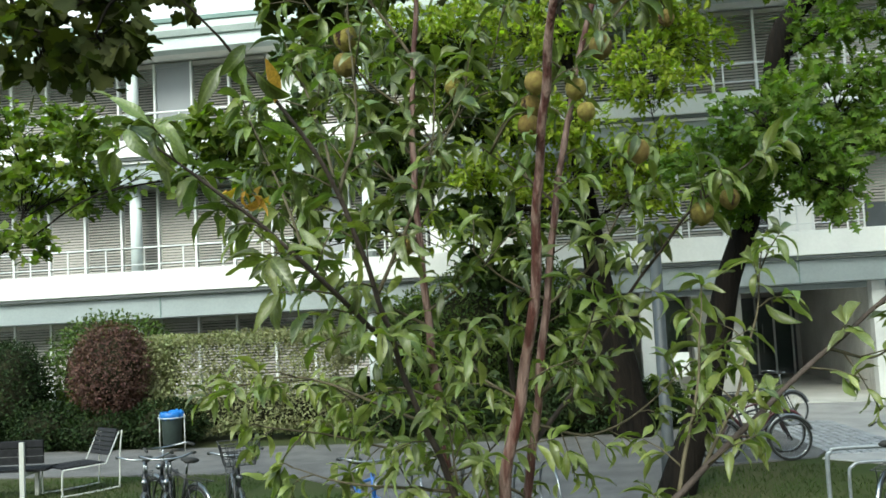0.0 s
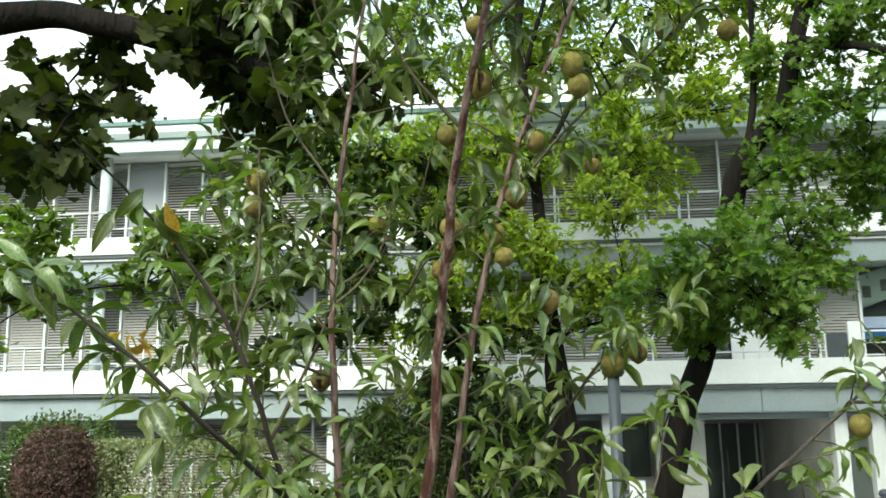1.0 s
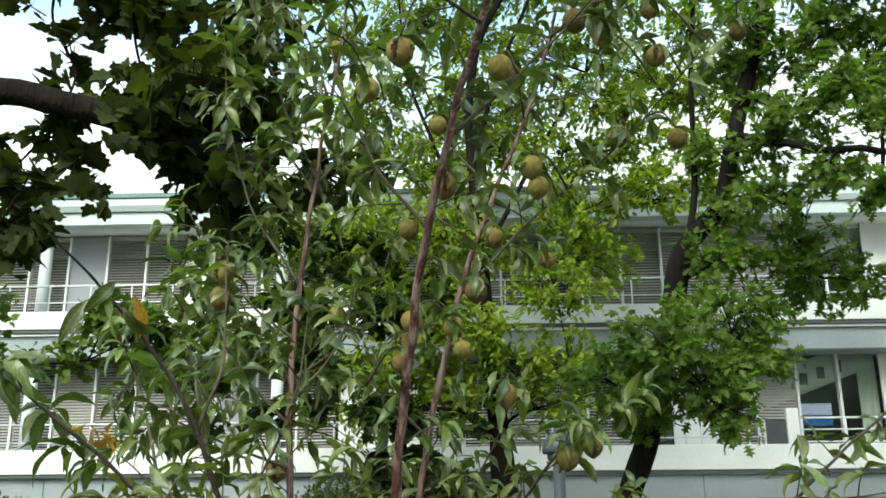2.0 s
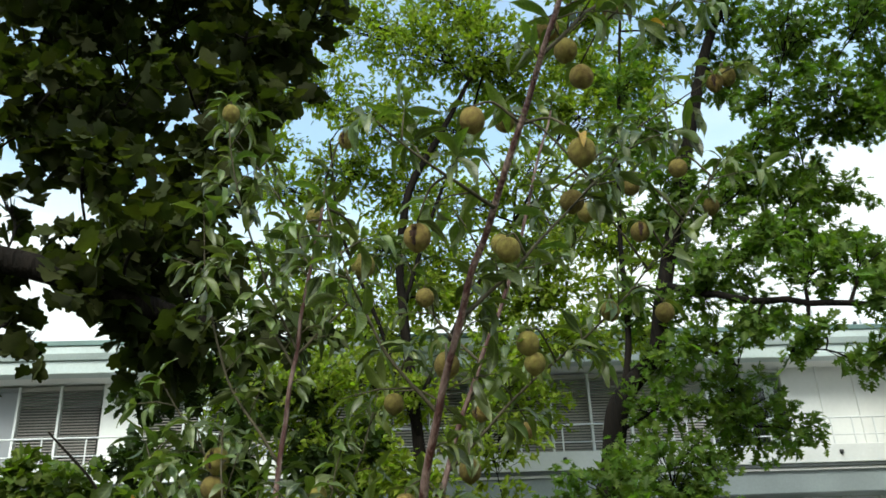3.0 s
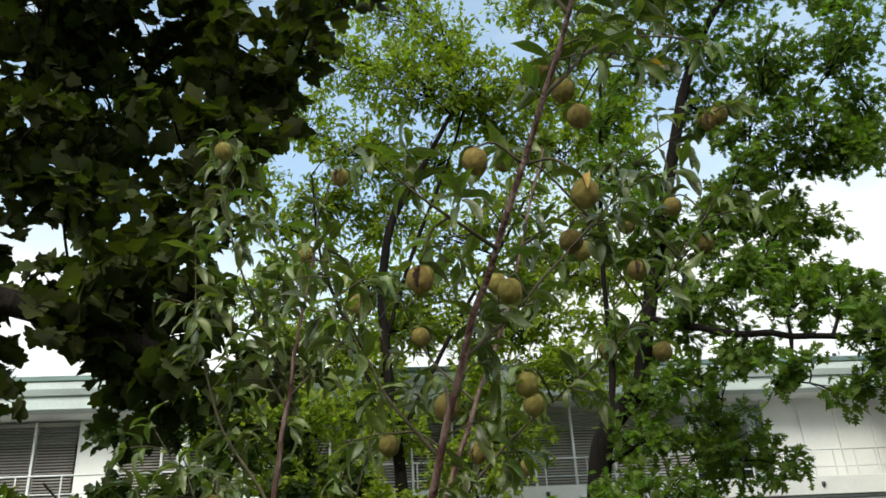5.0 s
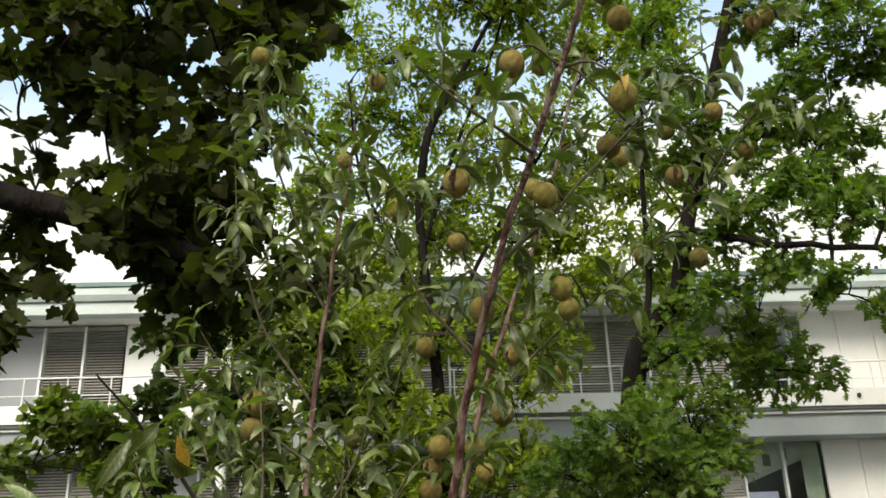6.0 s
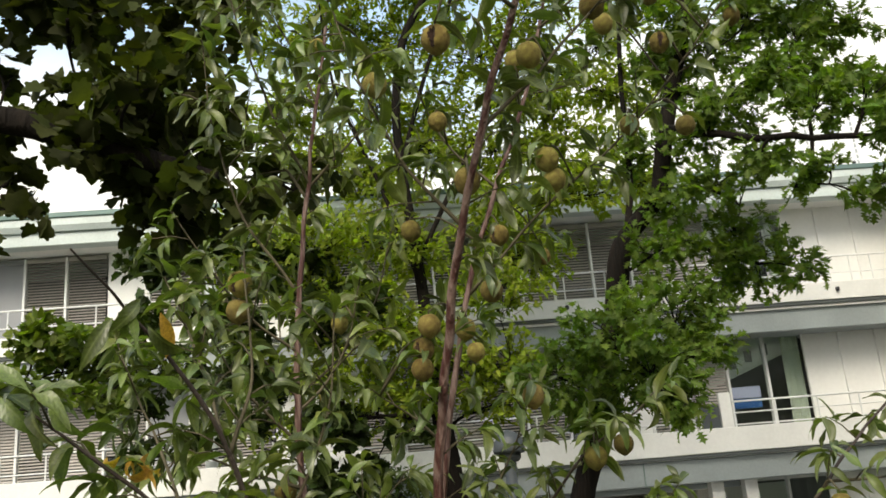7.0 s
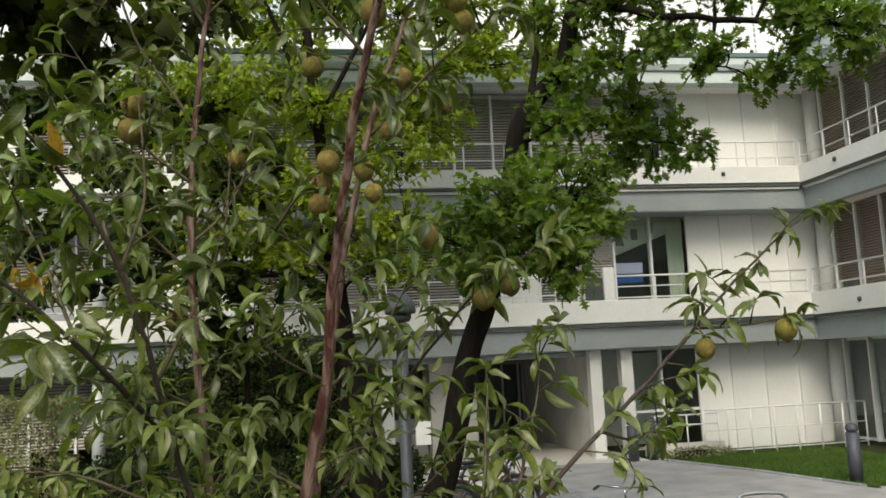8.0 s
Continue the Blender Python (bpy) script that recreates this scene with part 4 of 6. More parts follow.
SHADE_LEFT = [(-4.6, 14.8, 6.2, 0.48), (-4.1, 15.8, 5.5, 0.5), (-4.6, 14.7, 4.9, 0.4), (-3.3, 15.4, 6.3, 0.49), (-2.8, 14.7, 5.2, 0.39), (-3.5, 14.8, 4.2, 0.32), (-4.7, 15.8, 7.6, 0.51), (-3.6, 14.8, 7.6, 0.49), (-2.6, 15.3, 7.5, 0.46), (-4.8, 15.2, 3.8, 0.33)]
PLANE_FILL = [(1, 16.6, 9.9, 0.52), (2.3, 16.7, 9.2, 0.5), (3.1, 16.2, 9.7, 0.5), (4.3, 17.2, 9.3, 0.53), (5, 16.1, 9.7, 0.52), (0.1, 16.3, 8.9, 0.49), (3.5, 15.9, 10.5, 0.47), (4.9, 16.3, 11.3, 0.48), (-0.9, 16.6, 9.3, 0.45), (1.8, 17.3, 8.6, 0.47), (5.7, 16.6, 10.8, 0.48), (-1.8, 16.1, 9.7, 0.4)]
OAK_FILL = [(4.2, 9.7, 7.1, 0.4), (5.1, 10.6, 7.6, 0.25), (4.1, 9.5, 6.3, 0.38), (3.8, 10.1, 6.3, 0.4), (5.2, 9.9, 6.9, 0.33), (5.4, 9.7, 9.5, 0.45), (6.4, 10.3, 10.1, 0.42), (7.1, 10.1, 10.1, 0.42), (7.7, 9.8, 10.2, 0.36), (5.4, 10.4, 9.2, 0.4), (6.0, 10.2, 8.9, 0.42), (4.7, 9.9, 8.5, 0.4), (6.7, 10.5, 8.9, 0.36), (5.3, 10.2, 8.2, 0.24), (5.8, 10.0, 7.9, 0.30)]
OAK_OUT = [(6.4, 9.7, 7.7, 0.34), (4.1, 9.8, 8.9, 0.38), (7.1, 10.2, 7.6, 0.3), (7.4, 9.9, 7.3, 0.28), (4.0, 10.5, 8.6, 0.36), (8.0, 10.2, 11.5, 0.3), (6.5, 10.3, 11.6, 0.36), (4.6, 9.8, 13.0, 0.42), (4.5, 10.4, 12.0, 0.42), (3.7, 10.4, 10.9, 0.36), (4.5, 10.0, 5.9, 0.32), (4.2, 10.0, 5.6, 0.3), (4.4, 10.2, 14.9, 0.42), (5.3, 10.2, 15.1, 0.42), (6.2, 10.2, 15.0, 0.4), (7.3, 10.2, 14.9, 0.42), (8.5, 10.2, 15.1, 0.42), (9.6, 10.2, 15.1, 0.4), (4.7, 10.2, 14.0, 0.4), (7.9, 10.2, 12.3, 0.3), (6.9, 10.2, 11.3, 0.34), (8.2, 10.2, 10.3, 0.34), (8.4, 10.2, 9.8, 0.26)]
MAPLE_EDGE = [(-3.3, 4.8, 5.3, 0.2), (-3.3, 4.7, 4.8, 0.2), (-3, 4.6, 4.4, 0.17), (-2.1, 4.5, 5.1, 0.17), (-1.8, 4.8, 5.2, 0.17), (-3.1, 5, 5, 0.17), (-2.1, 5.1, 6.0, 0.18), (-1.2, 4.9, 4.8, 0.2), (-1.5, 5.0, 4.95, 0.2), (-3.6, 4.9, 4.5, 0.28), (-3.0, 5.3, 8.6, 0.45), (-2.5, 5.3, 8.5, 0.42), (-2.0, 5.3, 8.4, 0.42), (-2.8, 5.3, 7.8, 0.4), (-2.3, 5.3, 7.7, 0.4), (-1.5, 5.2, 8.4, 0.36)]
MAPLE_RIGHT = [(-1.0, 5.0, 7.9, 0.3), (-0.8, 5.0, 7.5, 0.24), (-1.2, 5.0, 7.1, 0.28), (-1.0, 5.0, 6.8, 0.2), (-1.4, 5.0, 6.7, 0.28), (-1.45, 5.0, 6.1, 0.26), (-1.35, 5.0, 5.65, 0.22), (-1.5, 5.0, 5.3, 0.22), (-1.65, 5.0, 5.9, 0.26), (-0.6, 5.0, 7.9, 0.2), (-2.3, 5.1, 9.5, 0.42), (-1.9, 5.1, 9.4, 0.42), (-1.5, 5.1, 9.5, 0.4), (-2.8, 5.1, 9.4, 0.42), (-1.3, 5.1, 8.2, 0.26), (-0.9, 5.1, 7.8, 0.2), (-1.5, 5.1, 8.7, 0.3), (-3.2, 5.1, 7.7, 0.32), (-3.0, 5.1, 7.1, 0.28), (-2.4, 5.1, 7.1, 0.25), (-2.9, 4.9, 5.3, 0.13), (-2.6, 4.9, 5.1, 0.13), (-2.8, 4.9, 5.6, 0.13), (-2.4, 4.9, 5.5, 0.13)]
PLANE_TOP = [(4.8, 15.7, 16.7, 0.6), (5.9, 15.9, 15.7, 0.64), (6, 15.9, 14.2, 0.58), (4.8, 15.2, 14.1, 0.54), (5.5, 14.9, 16.8, 0.57), (4.1, 15.4, 17.7, 0.58), (6, 15.3, 12.6, 0.52), (3.2, 16.2, 20.2, 0.55), (3.8, 16.2, 18.6, 0.5), (4.7, 16.2, 20.2, 0.55), (5.5, 16.2, 18.6, 0.55), (6.3, 16.2, 20.2, 0.55), (3.9, 16.2, 16.5, 0.5), (5.5, 16.2, 17.1, 0.5), (4.6, 16.2, 15.5, 0.48), (6.4, 16.2, 15.3, 0.5), (2.1, 15, 8.3, 0.5), (3.1, 15, 8.3, 0.5), (4.0, 15, 8.2, 0.5), (5.0, 15, 8.4, 0.45), (2.5, 15, 7.6, 0.5), (3.6, 15, 8.7, 0.4)]
SIDE_MORE = [(-3.9, 8.6, 4.7, 0.28), (-3.5, 8.8, 4.7, 0.29), (-3.6, 8.8, 4.4, 0.31), (-3.1, 8.9, 4.4, 0.3), (-4, 8.5, 4.2, 0.27), (-3.2, 8.5, 4, 0.26), (-2.5, 8.5, 4.4, 0.25)]

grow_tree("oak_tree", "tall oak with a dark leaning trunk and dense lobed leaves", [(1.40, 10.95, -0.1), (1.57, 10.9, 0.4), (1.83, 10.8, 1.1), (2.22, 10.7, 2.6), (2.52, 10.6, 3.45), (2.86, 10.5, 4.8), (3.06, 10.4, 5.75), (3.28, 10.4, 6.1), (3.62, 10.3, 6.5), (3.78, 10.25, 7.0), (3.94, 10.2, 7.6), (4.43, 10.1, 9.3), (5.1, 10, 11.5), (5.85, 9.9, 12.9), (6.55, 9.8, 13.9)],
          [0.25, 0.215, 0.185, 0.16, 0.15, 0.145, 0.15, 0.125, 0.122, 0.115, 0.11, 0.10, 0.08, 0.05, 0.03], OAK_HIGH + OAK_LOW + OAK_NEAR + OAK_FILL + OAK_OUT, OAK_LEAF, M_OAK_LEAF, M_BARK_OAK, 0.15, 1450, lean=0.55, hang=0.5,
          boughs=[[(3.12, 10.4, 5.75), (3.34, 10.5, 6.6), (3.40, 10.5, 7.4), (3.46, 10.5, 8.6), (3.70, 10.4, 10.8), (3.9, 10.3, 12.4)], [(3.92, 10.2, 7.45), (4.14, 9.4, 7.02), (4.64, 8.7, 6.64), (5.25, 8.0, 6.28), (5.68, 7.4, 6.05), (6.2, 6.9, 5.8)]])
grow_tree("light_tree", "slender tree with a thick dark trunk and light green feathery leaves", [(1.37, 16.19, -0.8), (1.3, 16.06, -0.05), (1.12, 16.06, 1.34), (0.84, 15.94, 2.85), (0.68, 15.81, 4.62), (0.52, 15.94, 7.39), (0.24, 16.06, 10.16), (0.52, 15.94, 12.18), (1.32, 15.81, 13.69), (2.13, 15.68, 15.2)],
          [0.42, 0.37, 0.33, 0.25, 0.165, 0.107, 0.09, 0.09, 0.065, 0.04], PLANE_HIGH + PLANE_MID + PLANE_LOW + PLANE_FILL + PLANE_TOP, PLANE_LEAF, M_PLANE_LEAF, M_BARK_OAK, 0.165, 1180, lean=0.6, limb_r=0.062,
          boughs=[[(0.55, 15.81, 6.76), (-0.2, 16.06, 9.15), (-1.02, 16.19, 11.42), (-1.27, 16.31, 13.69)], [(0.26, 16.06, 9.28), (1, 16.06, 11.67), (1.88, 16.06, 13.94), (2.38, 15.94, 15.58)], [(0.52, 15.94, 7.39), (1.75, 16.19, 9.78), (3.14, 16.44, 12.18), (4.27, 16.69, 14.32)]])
grow_tree("maple_tree", "old maple with a long dark limb and heavy leaves coloured as shaded", [(-6.2, 3.6, 0.3), (-6.0, 3.7, 1.6), (-5.7, 3.9, 3.2), (-4.7, 4.2, 5.0), (-3.3, 4.55, 5.52), (-2.65, 4.55, 5.42), (-2.1, 4.55, 5.25), (-1.6, 4.6, 5.06), (-1.15, 4.65, 4.93)],
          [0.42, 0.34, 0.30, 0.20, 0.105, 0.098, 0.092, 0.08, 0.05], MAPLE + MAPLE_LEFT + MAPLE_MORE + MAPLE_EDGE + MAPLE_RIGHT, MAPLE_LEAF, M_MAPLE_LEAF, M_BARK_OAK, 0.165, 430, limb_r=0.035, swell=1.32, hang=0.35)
grow_tree("side_maple", "young maple with low sunlit branches beside the path", [(-8.6, 9.2, 0), (-8.5, 9.2, 1.6), (-8.2, 9.1, 3.2), (-7.6, 9.0, 4.4), (-6.6, 8.9, 5.0)],
          [0.17, 0.14, 0.12, 0.08, 0.04], SIDE_MAPLE + SIDE_MORE, MAPLE_LEAF, M_SIDE_LEAF, M_BARK_OAK, 0.115, 1350, lean=0.4)

# added tree for the shaded foliage; its leaf colour carries the shade
grow_tree("shade_tree", "small tree before the building, shade put into its dark leaf colour", [(-0.89, 16.47, -0.44), (-0.92, 16.23, 1.31), (-1, 15.77, 3.3), (-1.12, 15.3, 4.94), (-1.18, 15.06, 6.34)],
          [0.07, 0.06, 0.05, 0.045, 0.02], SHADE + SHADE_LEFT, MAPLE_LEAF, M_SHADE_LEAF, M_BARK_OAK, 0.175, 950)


# ---- peach tree ----
PEACH_BASE = (-0.12, 1.75, ground_height(0, 1.75))
STEM_A = [(-0.12, 1.70, 0.80), (-0.13, 1.56, 1.4), (-0.09, 1.45, 1.95), (-0.03, 1.42, 2.23), (0.03, 1.36, 2.51), (0.06, 1.28, 2.79), (0.1, 1.17, 3.07), (0.15, 1.04, 3.34), (0.23, 0.89, 3.62), (0.34, 0.71, 3.9), (0.44, 0.52, 4.18), (0.54, 0.34, 4.46), (0.60, 0.25, 4.62)]
STEM_B = [(-0.12, 1.76, 0.80), (-0.09, 1.86, 1.5), (-0.05, 1.9, 1.86), (0.01, 1.9, 2.19), (0.06, 1.9, 2.52), (0.11, 1.9, 2.85), (0.18, 1.9, 3.19), (0.27, 1.9, 3.52), (0.4, 1.9, 3.85), (0.53, 1.9, 4.18), (0.62, 1.9, 4.52), (0.72, 1.9, 4.85)]
STEM_C = [(-0.14, 1.76, 0.80), (-0.24, 1.85, 1.5), (-0.31, 1.9, 1.95), (-0.33, 1.9, 2.19), (-0.35, 1.9, 2.45), (-0.37, 1.9, 2.71), (-0.38, 1.9, 2.97), (-0.37, 1.9, 3.23), (-0.35, 1.9, 3.49), (-0.32, 1.9, 3.75), (-0.29, 1.9, 4.01), (-0.25, 1.9, 4.26), (-0.22, 1.9, 4.52)]
STEM_D = [(-0.13, 1.62, 1.2), (-0.20, 1.56, 1.7), (-0.25, 1.51, 1.98), (-0.32, 1.4, 2.21), (-0.37, 1.28, 2.44), (-0.41, 1.15, 2.66), (-0.47, 1.03, 2.88), (-0.56, 0.93, 3.04), (-0.63, 0.85, 3.13), (-0.65, 0.76, 3.17), (-0.68, 0.64, 3.22)]
STEM_E = [(-0.10, 1.50, 1.65), (0.15, 1.15, 1.84), (0.37, 1.2, 2.0), (0.55, 1.31, 2.13), (0.74, 1.41, 2.27), (0.92, 1.51, 2.39), (1.1, 1.61, 2.51), (1.28, 1.71, 2.64), (1.46, 1.82, 2.77), (1.64, 1.91, 2.89), (1.83, 2.01, 3.01), (2.01, 2.08, 3.1)]
STEM_F = [(-0.02, 1.92, 2.03), (0.12, 2.05, 2.18), (0.27, 2.05, 2.41), (0.38, 1.95, 2.58), (0.55, 1.75, 2.79), (0.7, 1.6, 2.9)]
STEM_H = [(-0.37, 1.3, 2.40), (-0.42, 1.12, 2.50), (-0.48, 0.96, 2.60), (-0.58, 0.86, 2.72), (-0.69, 0.80, 2.82), (-0.80, 0.73, 2.92)]
SHOOTS_A = [
    [(0.21, 0.93, 3.56), (0.38, 0.95, 3.72), (0.58, 1, 3.95), (0.8, 1.1, 4.2)],
    [(0.3, 0.77, 3.8), (0.16, 0.65, 3.84), (0.02, 0.6, 3.93)],
    [(0.42, 0.56, 4.12), (0.6, 0.65, 4.35), (0.82, 0.8, 4.52), (1.05, 1, 4.66)],
    [(0.23, 1.9, 3.36), (0.5, 1.78, 3.62), (0.78, 1.65, 3.82), (1.04, 1.6, 4.1), (1.25, 1.58, 4.38)],
    [(0.58, 1.9, 4.38), (0.8, 1.75, 4.5), (1.05, 1.6, 4.62), (1.3, 1.5, 4.75)],
    [(-0.31, 1.9, 3.8), (-0.44, 1.85, 4.1), (-0.55, 1.75, 4.45), (-0.58, 1.7, 4.72)],
    [(-0.38, 1.9, 2.9), (-0.56, 1.85, 3.1), (-0.7, 1.8, 3.36)],
]
SHOOTS_B = [
    [(0.15, 1.04, 3.34), (0.02, 1, 3.5), (-0.08, 1, 3.72), (-0.14, 1.05, 3.95)],
    [(0, 1.9, 2.1), (0.18, 1.98, 2.05), (0.36, 2.05, 2.12), (0.52, 2.1, 2.25)],
    [(-0.33, 1.9, 2.2), (-0.5, 1.96, 2.24), (-0.7, 2, 2.2), (-0.88, 1.95, 2.26)],
    [(-0.36, 1.9, 2.5), (-0.18, 1.88, 2.62), (-0.05, 1.84, 2.75)],
    [(0.45, 1.25, 2.06), (0.58, 1.4, 2.25), (0.66, 1.5, 2.45), (0.7, 1.55, 2.62)],
    [(0.84, 1.47, 2.34), (1, 1.6, 2.3), (1.15, 1.7, 2.36)],
    [(-0.12, 1.5, 1.8), (-0.22, 1.45, 2), (-0.24, 1.42, 2.2)],
    [(0.5, 0.42, 4.34), (0.45, 0.55, 4.6), (0.38, 0.75, 4.88), (0.35, 0.95, 5.06)],
]
SHOOTS_C = [
    [(-0.39, 1.22, 2.55), (-0.3, 1.2, 2.72), (-0.22, 1.2, 2.92), (-0.2, 1.22, 3.14)],
    [(-0.31, 1.9, 3.8), (-0.14, 1.9, 3.98), (-0.02, 1.9, 4.2)],
    [(1.28, 1.71, 2.64), (1.4, 1.62, 2.64), (1.52, 1.55, 2.66)],
    [(-0.38, 1.9, 3.05), (-0.24, 2.05, 3.2), (-0.1, 2.1, 3.42), (-0.02, 2.1, 3.7)],
    [(-0.45, 1.09, 2.82), (-0.4, 1.1, 3), (-0.42, 1.15, 3.3)],
    [(-0.36, 1.9, 3.4), (-0.55, 1.86, 3.7), (-0.64, 1.83, 4.05), (-0.66, 1.8, 4.3)],
    [(-0.32, 1.9, 3.75), (-0.45, 1.9, 3.95), (-0.6, 1.88, 4.12)],
    [(-0.38, 1.9, 3.05), (-0.56, 2, 3.28), (-0.68, 2.1, 3.55)],
]
SHOOTS_D = [
    [(-0.27, 1.9, 4.12), (-0.36, 2, 4.4), (-0.5, 2.05, 4.65), (-0.62, 2, 4.8)],
    [(0.36, 1.9, 3.75), (0.2, 1.95, 3.95), (0.08, 2, 4.25)],
    [(0.47, 1.9, 4.02), (0.55, 2.1, 4.2), (0.75, 2.2, 4.3), (0.95, 2.2, 4.5)],
    [(-0.42, 1.15, 2.68), (-0.55, 1.35, 3), (-0.66, 1.55, 3.24), (-0.76, 1.7, 3.42)],
    [(-0.37, 1.9, 2.75), (-0.55, 1.85, 2.82), (-0.72, 1.75, 2.9), (-0.86, 1.7, 2.96)],
    [(-0.37, 1.9, 3.2), (-0.5, 1.85, 3.3), (-0.62, 1.75, 3.45), (-0.72, 1.7, 3.62)],
    [(-0.35, 1.9, 2.45), (-0.52, 1.8, 2.55), (-0.72, 1.72, 2.66), (-0.88, 1.7, 2.78)],
]
SHOOTS_E = [
    [(-0.57, 1.2, 2.64), (-0.66, 1.35, 2.8), (-0.78, 1.5, 3), (-0.88, 1.6, 3.2)],
    [(-0.38, 1.9, 3), (-0.28, 1.95, 3.1), (-0.2, 1.95, 3.25), (-0.15, 1.9, 3.42)],
    [(0.06, 1.9, 2.5), (0.2, 1.95, 2.62), (0.32, 1.95, 2.8), (0.4, 1.9, 3)],
    [(-0.24, 1.52, 1.96), (-0.4, 1.5, 1.98), (-0.58, 1.5, 2), (-0.75, 1.55, 2.04)],
    [(-0.31, 1.9, 2), (-0.48, 1.8, 2.05), (-0.68, 1.7, 2.12), (-0.86, 1.62, 2.16)],
    [(-0.31, 1.42, 2.18), (-0.46, 1.45, 2.24), (-0.62, 1.5, 2.3), (-0.78, 1.55, 2.32), (-1, 1.6, 2.28)],
    [(-0.11, 1.5, 1.8), (-0.16, 1.55, 2), (-0.22, 1.6, 2.18), (-0.26, 1.62, 2.3)],
]
SHOOTS_F = [
    [(-0.34, 1.9, 2.3), (-0.42, 1.8, 2.38), (-0.5, 1.65, 2.46), (-0.56, 1.6, 2.52)],
    [(0.37, 1.2, 2), (0.44, 1.3, 2.2), (0.48, 1.4, 2.36), (0.5, 1.45, 2.5)],
    [(0.48, 0.45, 4.28), (0.4, 0.45, 4.45), (0.3, 0.48, 4.6)],
]
SHOOTS_G = [
    [(-0.03, 1.42, 2.23), (-0.14, 1.5, 2.3), (-0.2, 1.55, 2.42)],
    [(0.01, 1.9, 2.19), (0.13, 1.8, 2.3), (0.2, 1.75, 2.45)],
    [(0.06, 1.9, 2.52), (-0.08, 1.85, 2.6), (-0.18, 1.8, 2.7)],
    [(-0.31, 1.9, 1.95), (-0.2, 1.8, 2.0), (-0.1, 1.75, 2.1)],
    [(0.11, 1.9, 2.85), (0.0, 1.85, 2.95), (-0.1, 1.8, 3.02)],
    [(-0.05, 1.9, 1.86), (-0.16, 1.82, 1.95), (-0.22, 1.8, 2.1)],
    [(0.01, 1.9, 2.19), (0.1, 2.0, 2.28), (0.22, 2.1, 2.3)],
    [(-0.33, 1.9, 2.19), (-0.25, 2.0, 2.3), (-0.15, 2.05, 2.4)],
]
BRANCHES = SHOOTS_A + SHOOTS_B + SHOOTS_C + SHOOTS_D + SHOOTS_E + SHOOTS_F + SHOOTS_G
PEACHES_LOW = [(0.37, 1.6, 2.96), (-0.23, 1.96, 3.30), (-0.44, 2.01, 2.75), (-0.3, 2.21, 3.08), (0.04, 1.62, 3.07), (0.05, 1.66, 3.14), (0.20, 1.85, 3.23), (0.23, 1.85, 3.15), (0.57, 1.75, 2.77), (0.64, 1.65, 2.80), (1.27, 1.62, 2.57), (1.52, 1.55, 2.62)]
PEACHES_MID = [(0.58, 2.34, 3.60), (0.155, 1.7, 3.93), (0.04, 1.85, 3.59), (0.35, 1.87, 3.56), (0.28, 1.65, 3.31), (0.07, 1.6, 3.2), (-0.27, 2.0, 4.41), (0.76, 1.5, 3.79), (0.46, 1.4, 3.65), (0.48, 1.42, 3.59), (0.19, 1.2, 3.52), (0.96, 1.55, 3.8), (-0.05, 1.3, 3.88), (-0.44, 1.2, 3.27), (-0.45, 1.22, 3.20)]
PEACHES_HIGH = [(1.25, 1.7, 4.28), (0.24, 0.61, 3.96), (-0.13, 1.83, 4.67), (0.35, 0.92, 3.75), (0.50, 0.60, 3.86), (0.10, 0.71, 3.69), (0.29, 0.55, 4.55), (1.11, 1.6, 4.39), (1.27, 1.5, 4.7), (1.32, 1.5, 4.73), (0.63, 1.0, 4.37), (0.79, 1.1, 4.72), (0.38, 1.0, 4.21), (0.58, 1.1, 3.99), (-0.57, 1.7, 4.71), (0.54, 1.0, 4.55), (0.59, 1.0, 4.47), (0.41, 1.5, 4.04), (0.9, 1.5, 4.08), (0.89, 1.5, 4.26), (0.72, 1.5, 4.16)]


def peach_mesh(name, seed, cracked):
    """A fruit with a suture, a dimple at the stalk and a small point below."""
    g, rows, cols = Geo(), 20, 36
    for i in range(rows + 1):
        th = math.pi * i / rows
        for j in range(cols):
            u = -1 + 2 * j / cols
            ph = math.pi * math.copysign(abs(u) ** 1.9, u)
            d = abs(ph)
            gap = 0.30 * max(0.0, 1 - ((th - 1.45) / 0.95) ** 2) * (1 + 0.5 * noise.noise(Vector((th * 4, seed, 0))))
            r = 1 - 0.06 * math.exp(-(d / 0.3) ** 2) * math.sin(th)
            if cracked:
                r = r - 0.34 * (d < gap) * (1 - (d / max(gap, 0.01)) ** 2) ** 0.5 if d < gap else r + 0.05 * math.exp(-((d - gap) / 0.10) ** 2) * (gap > 0.02)
            r *= 1 - 0.18 * math.exp(-(th / 0.35) ** 2) + 0.13 * math.exp(-((math.pi - th) / 0.30) ** 2) - 0.07 * max(0.0, -math.cos(th)) ** 1.5
            r *= 1 + 0.03 * noise.noise(Vector((math.cos(ph) * math.sin(th), math.sin(ph) * math.sin(th), math.cos(th))) * 1.7 + Vector((seed, 0, 0)))
            g.v.append(Vector((r * math.sin(th) * math.cos(ph), r * math.sin(th) * math.sin(ph) * 0.96, r * math.cos(th))))
    g.f = [(i * cols + j, (i + 1) * cols + j, (i + 1) * cols + (j + 1) % cols, i * cols + (j + 1) % cols) for i in range(rows) for j in range(cols)]
    me = g.mesh(name, M_PEACH, True)
    if cracked:
        me.materials.append(M_CRACK)
        for p in me.polygons:
            if p.center.length < 0.90 and p.center.x > 0.3 and abs(p.center.z) < 0.75:
                p.material_index = 1
    return me


